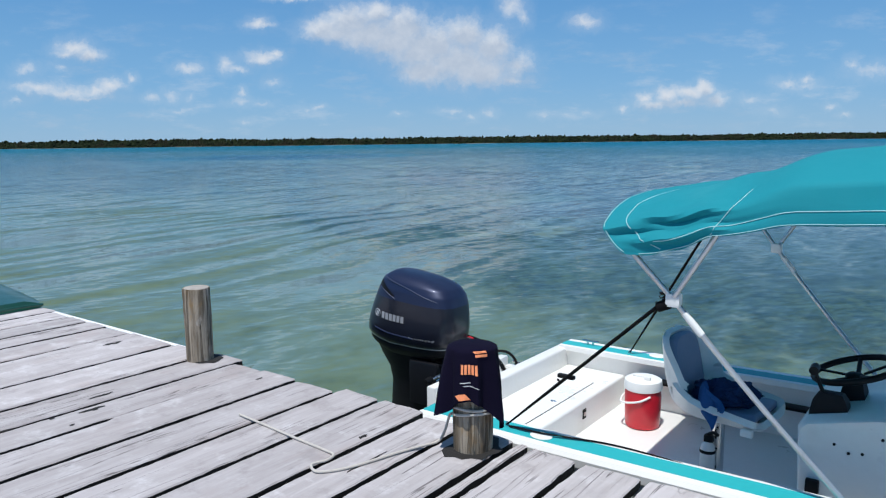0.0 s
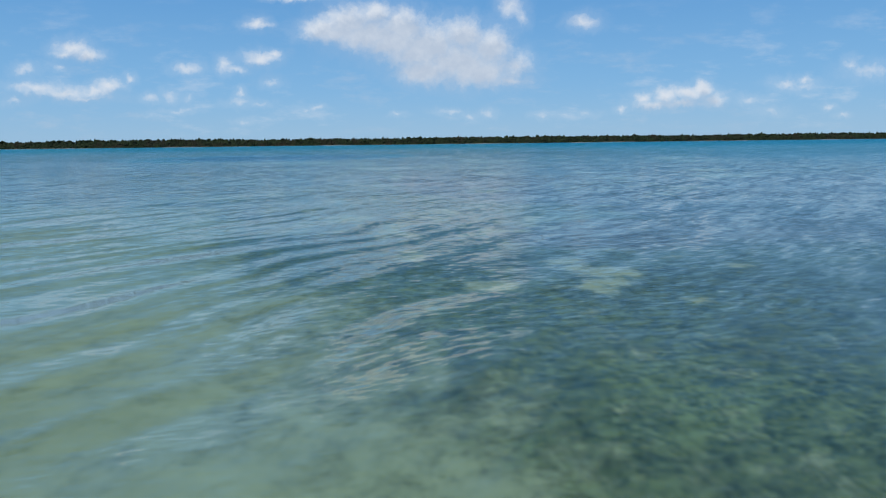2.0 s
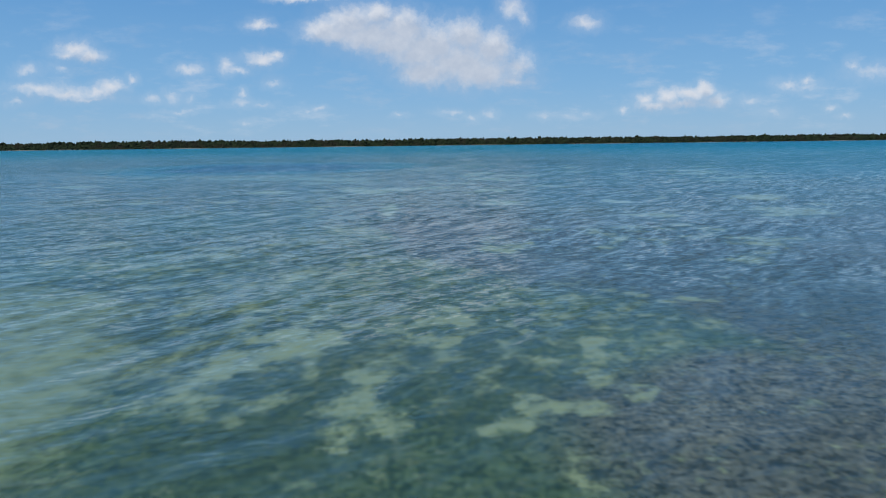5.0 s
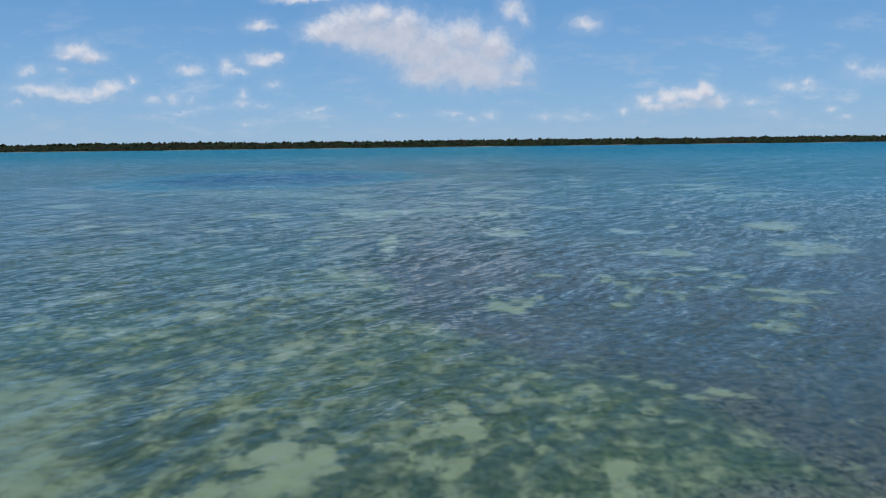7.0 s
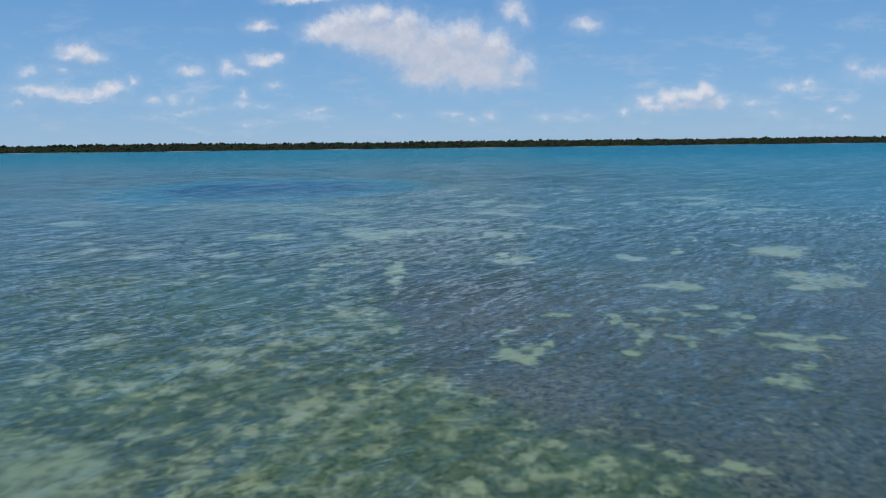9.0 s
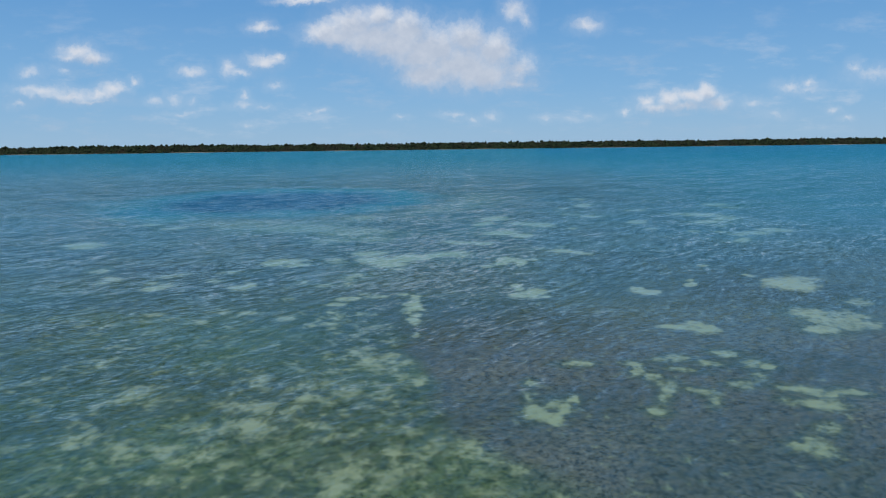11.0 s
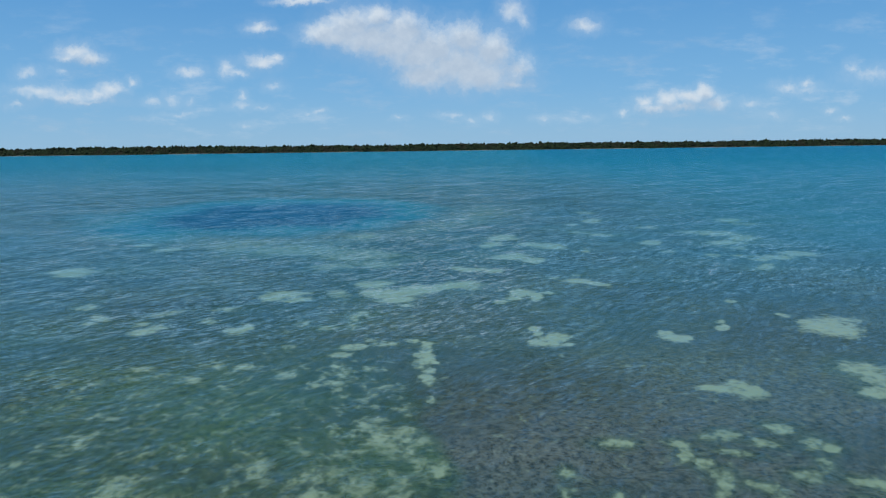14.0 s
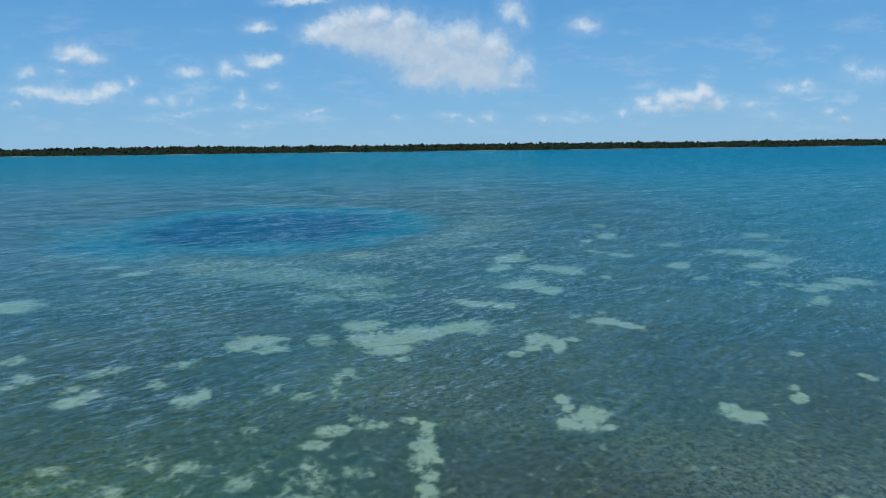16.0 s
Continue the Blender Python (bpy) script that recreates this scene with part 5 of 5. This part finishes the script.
def cooler():
    root = thing("drink_cooler", "red plastic drink cooler with a white lid on the boat's floor", "cooler", (.985, 1.53, .2))
    part("jug", turned([(.095, 0), (.108, .008), (.112, .03), (.112, .045), (.114, .05), (.118, .2), (.116, .235), (.112, .262)], 36), RED_PLASTIC, root)
    lid = part("lid", turned([(.116, .255), (.122, .26), (.122, .30), (.118, .318), (.10, .328), (.05, .33), (.005, .33)], 36), WHITE_PLASTIC, root, "white screw lid")
    part("spout", box((.02, -.055, .328), (.065, -.03, .352), .008), WHITE_PLASTIC, lid)
    part("lid_grip", box((-.07, -.018, .328), (.02, .018, .345), .008), WHITE_PLASTIC, lid)
    ends = [Vector((-.085, .085, .235)), Vector((.085, -.085, .235))]
    low = Vector((-.105, -.105, .175))
    part("handle", tube([ends[0], (-.125, .02, .20), low, (.02, -.125, .20), ends[1]], .007, 10), WHITE_PLASTIC, root, "white carrying handle")
    return root


cooler()


# ---- sun canopy ----
def blend(x, table):
    for (a, *va), (b, *vb) in zip(table, table[1:]):
        if x <= b:
            t = min(1, max(0, (x - a) / (b - a)))
            t = t * t * (3 - 2 * t)
            return [p + (q - p) * t for p, q in zip(va, vb)]
    return list(table[-1][1:])


CANOPY = ((1.21, 1.60, 1.775), (1.235, 1.585, 1.81), (1.30, 1.58, 1.84), (1.42, 1.58, 1.862), (1.58, 1.61, 1.885), (1.85, 1.69, 1.95), (2.15, 1.745, 2.035), (2.7, 1.77, 2.05), (3.3, 1.73, 2.01), (3.9, 1.66, 1.95), (4.1, 1.64, 1.86))


def canopy_point(s, u):
    """A place on the canvas; u runs from -1 at one hem over the crown to 1 at the other."""
    low, high = blend(s, CANOPY)
    a = abs(u)
    corner = .17 * a ** 4 * max(0, min(1, (1.9 - s) / .6))
    if a > .72:
        d = (a - .72) / .28
        y, z = 1.0 + .035 * math.sin(d * math.pi * .5), high - .13 - (high - .13 - low) * d
    else:
        d = a / .72
        y, z = 1.0 * d ** .94, high - .13 * d ** 3.2
    sag = -(.018 * math.sin(min(1, max(0, (s - 1.4) / 1.0)) * math.pi) + .035 * max(0, min(1, (2.4 - s) / .8))) * (1 - a) ** .7
    wrinkle = 0
    if a > .55:
        k = (a - .55) / .45
        near = math.exp(-((s - 1.62) / .3) ** 2)
        wrinkle = math.sin(math.pi * k) * near * (.022 * math.sin(k * 16 + 2.2 * math.sin(s * 5)) + .012 * math.sin(k * 29 - s * 9))
    wrinkle += .008 * noise.noise((s * 3, u * 5, 1))
    return Vector((s + corner, math.copysign(1, u) * (y + wrinkle) if a > .02 else u * 1.4, z + sag + .006 * noise.noise((s * 2.3, u * 4, 7))))


def sun_canopy():
    root = thing("sun_canopy", "turquoise canvas boat canopy on a white aluminium frame", "canopy", (0, MID, 0))
    rows = [[canopy_point(1.295 + 2.805 * i / 110, -1 + 2 * j / 90) for j in range(91)] for i in range(111)]
    canvas = part("canopy", sheet(rows, .005), CANVAS, root)

    def seam(name, pairs, r=.0017):
        pts = []
        for s, u in pairs:
            p = canopy_point(s, u)
            pts.append(p + Vector((0, math.copysign(.006, u), .004)))
        part(name, tube(pts, r, 6, steps=3), STITCH, canvas, "white stitched seam")

    for side in (-1, 1):
        seam("seam", [(1.5 + .1 * i, side * .905) for i in range(26)])
        seam("hem", [(1.38 + .1 * i, side * .995) for i in range(27)], .0014)
        seam("seam", [(1.80 + .012 * i, side * (.99 - .03 * i)) for i in range(13)], .0015)
        seam("seam", [(1.52 - .11 * math.sin(i * .17), side * (.98 - .035 * i)) for i in range(19)], .0015)
    seam("hem", [(1.302, -.98 + 1.96 * i / 30) for i in range(31)], .0014)
    for y in (-1, 1):
        j = Vector((1.65, y * .935, 1.38))
        part("frame_tube", tube([(2.36, y * .80, SHEER + .02), (2.0, y * .868, .965), j, (1.47, y * 1.0, 1.61), (1.45, y * .97, 1.66)], .0125, 12, steps=4), TUBE, root, "white aluminium frame tube")
        part("frame_tube", tube([j + Vector((.01, y * .02, .02)), (1.84, y * .99, 1.69), (1.86, y * .97, 1.74)], .0115, 12, steps=4), TUBE, root, "white aluminium frame tube")
        part("frame_tube", tube([(3.2, y * .76, SHEER + .05), (3.5, y * .86, 1.0), (3.95, y * .98, 1.70)], .0125, 12, steps=4), TUBE, root, "white aluminium frame tube")
        part("joint", box(tuple(j + Vector((-.032, -.024, -.03))), tuple(j + Vector((.032, .024, .03))), .01), WHITE_PLASTIC, root, "white plastic pivot joint")
        part("sleeve", tube([j + Vector((.045, -y * .010, -.055)), j + Vector((.12, -y * .022, -.145))], .0165, 12), WHITE_PLASTIC, root, "white plastic sleeve")
        part("foot", box((2.33, y * .80 - .025, SHEER + .004), (2.39, y * .80 + .025, SHEER + .04), .01), WHITE_PLASTIC, root)
        eye = Vector((.73, y * .83, SHEER + .015))
        part("eyelet", tube([eye + Vector((-.015, 0, -.01)), eye + Vector((0, 0, .012)), eye + Vector((.015, 0, -.01))], .004, 8), STEEL, root)
        top = j + Vector((-.02, 0, .01)) if y < 0 else Vector((1.30, .93, 1.63))
        knee = eye.lerp(top, .42)
        part("strap", tube([eye, eye.lerp(top, .2), knee, top], lambda t: .012 + .010 * min(1, t * 2), 8, flat=.4, steps=3), STRAP, root, "black webbing strap")
        part("buckle", box(tuple(knee + Vector((-.05, -.014, -.008))), tuple(knee + Vector((.04, .014, .012))), .006), BLACK_PLASTIC, root)
        part("strap_tail", tube([knee + Vector((-.01, 0, -.01)), knee + Vector((-.04, .005, -.035)), knee + Vector((-.055, 0, -.02))], .013, 8, flat=.2), STRAP, root)
        part("wrapped_strap", tube([top + Vector((.0, 0, -.03)), top + Vector((-.05, 0, -.05))], .024, 10), STRAP, root)
    part("cross_tube", tube([(1.44, -.97, 1.67), (1.44, -.6, 1.765), (1.44, 0, 1.785), (1.44, .6, 1.765), (1.44, .97, 1.67)], .0115, 10, steps=5), TUBE, root)
    part("cross_tube", tube([(2.75, -.97, 1.80), (2.75, -.6, 1.95), (2.75, 0, 1.985), (2.75, .6, 1.95), (2.75, .97, 1.80)], .0115, 10, steps=5), TUBE, root)
    part("loose_strap", tube([(.75, -.84, SHEER + .012), (.96, -.835, SHEER + .018), (1.3, -.755, SHEER + .014), (1.78, -.775, SHEER + .014), (2.0, -.775, SHEER + .014), (2.3, -.785, SHEER + .014)], .009, 8, flat=.35), STRAP, root, "black strap lying along the gunwale")
    return root


sun_canopy()

# ---- outboard motor ----
COWL_RINGS = ((.00, -.375, .36, .185), (.03, -.388, .385, .205), (.12, -.374, .40, .212), (.24, -.332, .40, .210), (.33, -.296, .395, .205), (.41, -.258, .375, .195), (.465, -.230, .335, .174), (.495, -.195, .27, .145), (.518, -.150, .18, .10), (.526, -.11, .08, .05))


def cowl_ring(level):
    """Aft end, front end and half width of the engine cover at a height."""
    for (a, *va), (b, *vb) in zip(COWL_RINGS, COWL_RINGS[1:]):
        if level <= b:
            t = (level - a) / (b - a)
            return [p + (q - p) * t for p, q in zip(va, vb)]
    return list(COWL_RINGS[-1][1:])


def droop(x, level):
    """The cover falls away towards the bow."""
    return level - .30 * max(0, x + .16) * max(0, level - .1) + .18 * max(0, -x - .1) * (1 - level / .526)


def cowl_side(x, level, out=0.0):
    """A place on the cover's near side."""
    aft, bow, half = cowl_ring(level)
    c, r = (aft + bow) / 2, (bow - aft) / 2
    y = half * max(0.0, 1 - abs((x - c) / r) ** 3.4) ** (1 / 3.4)
    return Vector((x, -y - out, droop(x, level)))


def cover(levels):
    rings = []
    for level in levels:
        aft, bow, half = cowl_ring(level)
        c, r = (aft + bow) / 2, (bow - aft) / 2
        ring = []
        for i in range(56):
            a = 2 * math.pi * i / 56
            ca, sa = math.cos(a), math.sin(a)
            x = c + r * math.copysign(abs(ca) ** (2 / 3.4), ca)
            ring.append((x, half * math.copysign(abs(sa) ** (2 / 3.4), sa), droop(x, level)))
        rings.append(ring)
    return rings


def decal(x0, x1, low, high, out=.002, slant=0.0, steps=6):
    """A thin raised strip of print on the cover's near side."""
    rows = []
    for i in range(steps + 1):
        x = x0 + (x1 - x0) * i / steps
        rows.append([cowl_side(x - slant * .5, low, out), cowl_side(x + slant * .5, high, out)])
    return loft(rows, False, False)


def outboard():
    root = thing("outboard_motor", "dark grey outboard motor with a blue-grey top on the stern", "outboard motor", (-.565, MID, .645))
    split = .335
    body = cover([split * i / 12 for i in range(13)])
    cowl = part("cowl", loft(body, False), COWL, root, "glossy dark grey engine cowl")
    top = cover([split + (.526 - split) * i / 16 for i in range(17)])
    part("top_cowl", loft(top, True), COWL_TOP, cowl, "blue-grey top of the engine cowl")
    # thin pale seam and the tray under the cover
    part("seam", loft([[(x * 1.004, y * 1.004, z - .002) for x, y, z in cover([0])[0]], [(x * 1.006, y * 1.006, z + .003) for x, y, z in cover([.004])[0]]], False), SILVER, cowl)
    tray = []
    for k, drop, shift in ((1.0, -.004, 0), (.99, -.03, 0), (.93, -.055, -.005), (.80, -.085, -.02)):
        tray.append([(x * k + shift, y * k, z + drop) for x, y, z in cover([0])[0]])
    part("tray", loft(tray, True), LEG, root, "black lower tray")
    # air slot as a black strip; lower lip and shoulder crease in a painted highlight
    slot = loft([[cowl_side(-.205 + .16 * t, .462 - .092 * t, .003), cowl_side(-.205 + .16 * t, .444 - .084 * t, .006), cowl_side(-.205 + .16 * t, .412 - .060 * t, .003)] for t in (i / 8 for i in range(9))], False, False)
    part("air_slot", slot, BLACK_PLASTIC, cowl, "black air intake slot")
    part("slot_lip", tube([cowl_side(-.195 + .16 * t, .404 - .060 * t, .001) for t in (i / 6 for i in range(7))], lambda t: .003 + .003 * t, 8, steps=2), COWL_HIGHLIGHT, cowl, "lip under the air slot, its highlight in the colour")
    part("slot_brow", tube([cowl_side(-.205 + .52 * t, .476 - .095 * t + .012 * math.sin(math.pi * t), -.001) for t in (i / 12 for i in range(13))], lambda t: .008 - .005 * t, 8, steps=2), COWL_HIGHLIGHT, cowl, "crease along the cover's shoulder, its highlight in the colour")
    part("moulding", tube([cowl_side(-.24 + .36 * t, .085 - .02 * t, .000) for t in (i / 8 for i in range(9))], .006, 8, steps=2), COWL_TOP, cowl)
    # print: a roundel, bold bars in place of the maker's name, a thin line of script
    ring = []
    for i in range(25):
        a = 2 * math.pi * i / 24
        ring.append(cowl_side(-.205 + .026 * math.cos(a), .205 + .026 * math.sin(a), .001))
    part("roundel", tube(ring, .0032, 6, steps=1), SILVER, cowl)
    part("roundel_mark", decal(-.219, -.191, .192, .218, .002), SILVER, cowl)
    for i in range(6):
        x = -.160 + i * .036
        part("name_bar", decal(x, x + .027, .178 - i * .001, .228 - i * .001, .0022, .004, 2), SILVER, cowl, "silver bar of lettering")
    curve = bpy.data.curves.new("script", "FONT")
    curve.body, curve.size, curve.shear, curve.space_character = "fourstroke", .034, .3, 1.15
    holder = new("script", curve)
    made = bpy.data.meshes.new_from_object(holder.evaluated_get(bpy.context.evaluated_depsgraph_get()))
    bpy.data.objects.remove(holder)
    bm = bmesh.new()
    bm.from_mesh(made)
    for v in bm.verts:
        v.co = cowl_side(v.co.x * 1.25 + .08, v.co.y * .8 + .062, .002)
    part("script", bm, SILVER, cowl, "thin silver script reading fourstroke", False)
    part("front_strip", tube([cowl_side(.372, .05, -.02), cowl_side(.376, .15, -.02), cowl_side(.372, .25, -.02)], .005, 6), SILVER, cowl)
    # midsection, swivel bracket and gearcase
    leg = []
    for z, aft, bow, half in ((-.05, -.33, .22, .15), (-.12, -.30, .20, .13), (-.22, -.24, .18, .10), (-.32, -.22, .15, .085), (-.5, -.24, .12, .07), (-.62, -.26, .10, .06), (-.72, -.26, .08, .05), (-.9, -.18, .06, .04)):
        leg.append([(aft + (bow - aft) * (.5 - .5 * math.cos(math.pi * i / 8)), -half * math.sin(math.pi * i / 8) ** .6, z) for i in range(9)] + [(bow - (bow - aft) * (.5 - .5 * math.cos(math.pi * i / 8)), half * math.sin(math.pi * i / 8) ** .6, z) for i in range(1, 8)])
    part("leg", loft(leg), LEG, root)
    part("cavitation_plate", box((-.42, -.12, -.66), (.06, .12, -.645), .006), LEG, root)
    part("gearcase", tube([(-.32, 0, -.98), (-.1, 0, -.98), (.12, 0, -.98)], lambda t: .03 + .05 * math.sin(math.pi * min(1, t * .9 + .08)), 14), LEG, root)
    bm = box((.05, -.17, -.42), (.30, -.12, -.10), .02)
    box((.05, .12, -.42), (.30, .17, -.10), .02, bm)
    box((.02, -.13, -.34), (.20, .13, -.12), .02, bm)
    part("clamp_bracket", bm, LEG, root)
    part("steering_arm", tube([(.10, 0, -.10), (.28, -.02, -.11), (.42, .06, -.10)], .022, 10), LEG, root)
    part("tilt_rod", tube([(.36, -.34, -.155), (.38, 0, -.145), (.38, .34, -.14)], .012, 10), STEEL, root)
    part("rod_end", tube([(.355, -.36, -.16), (.36, -.30, -.155)], .022, 10), BLACK_PLASTIC, root)
    part("clamp_screw", tube([(.34, -.20, -.20), (.40, -.20, -.16)], .016, 10), STEEL, root)
    for dy, dz, thick, skin in ((0, 0, .009, BLACK_PLASTIC), (.018, .012, .007, BLACK_PLASTIC), (-.014, .02, .0035, SILVER), (.03, -.008, .006, BLACK_PLASTIC), (.008, .026, .004, LEG)):
        part("cable", tube([(.37, .10 + dy, .04 + dz), (.44, .135 + dy, .015 + dz), (.51, .18 + dy, -.05 + dz), (.56, .22 + dy, -.13), (.60, .26 + dy, -.23)], thick, 8), skin, root, "grey engine cable" if skin is SILVER else "black engine cable")
    # lump added for black clutter, placed to cover the stern from the camera
    part("hose_boot", tube([(.22, .04, -.10), (.36, .10, -.125), (.46, .17, -.15), (.52, .22, -.19)], lambda t: .050 - .028 * t + .008 * math.sin(14 * t), 10), LEG, root, "black rubber lump standing in for parts by the engine bracket")
    part("cable_boot", tube([(.365, .085, .062), (.40, .10, .056), (.425, .113, .042)], .006, 8), RED_PLASTIC, root, "short red rubber cable boot")
    part("cable_loop", tube([(.30, .06, -.12), (.45, .16, -.07), (.60, .27, -.06), (.66, .30, -.13), (.65, .28, -.23)], .010, 8), BLACK_PLASTIC, root)
    return root


outboard()

# ---- shirt over the post, rope, green boat ----
def shirt_point(a, d, out=0.0):
    """A place on the shirt: angle round the post and how far down it hangs, 0 to 1."""
    drop = .262 + .02 * math.sin(a * 2 + .6) + .02 * math.sin(a * 3 + 2) + .12 * max(0, math.cos(a - radians(30))) ** 6 + .03 * max(0, math.cos(a - radians(215))) ** 4
    if d < .3:
        k = d / .3
        r, z = .118 * math.sin(k * math.pi / 2) ** .7, .018 * math.cos(k * math.pi / 2)
    else:
        k = (d - .3) / .7
        fold = .020 * math.sin(a * 5 + 1.0) + .016 * math.sin(a * 9 + 2.1) + .01 * math.sin(a * 14)
        side = .012 * max(0, math.cos(a - radians(15))) + .045 * max(0, math.cos(a - radians(215))) ** 3
        r, z = .118 + (.014 + side + .8 * fold) * k ** .8, -drop * k
    r += out + .003 * noise.noise((math.cos(a) * 3, math.sin(a) * 3, d * 9))
    return Vector((r * math.cos(a), r * math.sin(a), z))


def shirt():
    root = thing("t_shirt", "dark navy shirt with orange print hung over a post to dry", "shirt", (.82, -.20, 1.118))
    rows = [[shirt_point(2 * math.pi * i / 96, max(.02, j / 22)) for i in range(96)] for j in range(23)]
    cloth = loft(rows, False)
    bmesh.ops.holes_fill(cloth, edges=[e for e in cloth.edges if e.is_boundary and e.verts[0].co.z > 0], sides=0)
    body = part("cloth", cloth, NAVY, root)

    def printed(name, a0, a1, d0, d1, mat, slant=0.0, label=""):
        rows = []
        for j in range(5):
            d = d0 + (d1 - d0) * j / 4
            rows.append([shirt_point(radians(a0 + (a1 - a0) * i / 6 + slant * j / 4), d, .0035) for i in range(7)])
        part(name, loft(rows, False, False), mat, body, label)

    # the side towards the landing
    front = -63
    for a, w, lean in ((-15, 5, 0), (-8, 5, 0), (-1, 5, 0), (6, 5, 0), (13, 5, 0)):
        printed("print_bar", front + a, front + a + w, .46, .60, ORANGE, lean, "orange bar of lettering")
    for i in range(3):
        printed("print_stripe", front + 10 + i * 2, front + 40 + i, .215 + i * .05, .25 + i * .05, ORANGE, 0, "orange shoulder stripe")
    printed("print_line", front - 16, front + 4, .715, .728, PRINT_WHITE)
    printed("print_line", front - 10, front + 18, .765, .775, PRINT_WHITE, 3)
    printed("print_patch", front - 28, front - 6, .88, .97, ORANGE, 10, "orange flash by the hem")
    return root


shirt()


def mooring_rope():
    root = thing("mooring_rope", "thin grey rope wound round a post and trailing over planks", "rope", (0, 0, DECK))
    r = .0068
    coil = []
    for i in range(30):
        a = -2.2 - i * .42
        coil.append((.82 + .107 * math.cos(a), -.20 + .107 * math.sin(a), .246 - .0018 * i + .006 * math.sin(i)))
    lay = [(.71, -.235, .15), (.68, -.24, .06), (.655, -.255, .012), (.62, -.36, .010), (.58, -.47, .010), (.51, -.71, .010), (.46, -.80, .010), (.41, -.84, .010), (.345, -.80, .010), (.365, -.73, .010), (.35, -.67, .010), (.26, -.655, .010), (.05, -.64, .010), (-.18, -.62, .010), (-.44, -.60, .010)]
    part("coil", tube(coil[::-1], r, 8, steps=3), ROPE, root)
    part("tail", tube([coil[-1]] + lay, r, 8, steps=6), ROPE, root)


mooring_rope()


def green_boat():
    root = thing("upturned_boat", "dark green painted boat hull lying on the jetty's end", "boat", (-4.15, -.2, DECK))
    rings = []
    for i in range(9):
        t = i / 8
        x = -.02 - 2.2 * t
        half = .24 + .3 * t ** .7
        rings.append([(x, -half, .004), (x - .01, -half - .01, .03), (x - .03, -half + .03, .05), (x - .05, -half * .5, .075), (x - .05, half * .5, .075), (x - .03, half - .03, .05), (x - .01, half + .01, .03), (x, half, .004)])
    part("hull", loft(rings), GREEN, root)
    part("rail", tube([(-.005, -.25, .03), (-.003, 0, .04), (-.005, .25, .03)], .014, 8), GREEN, root)


green_boat()
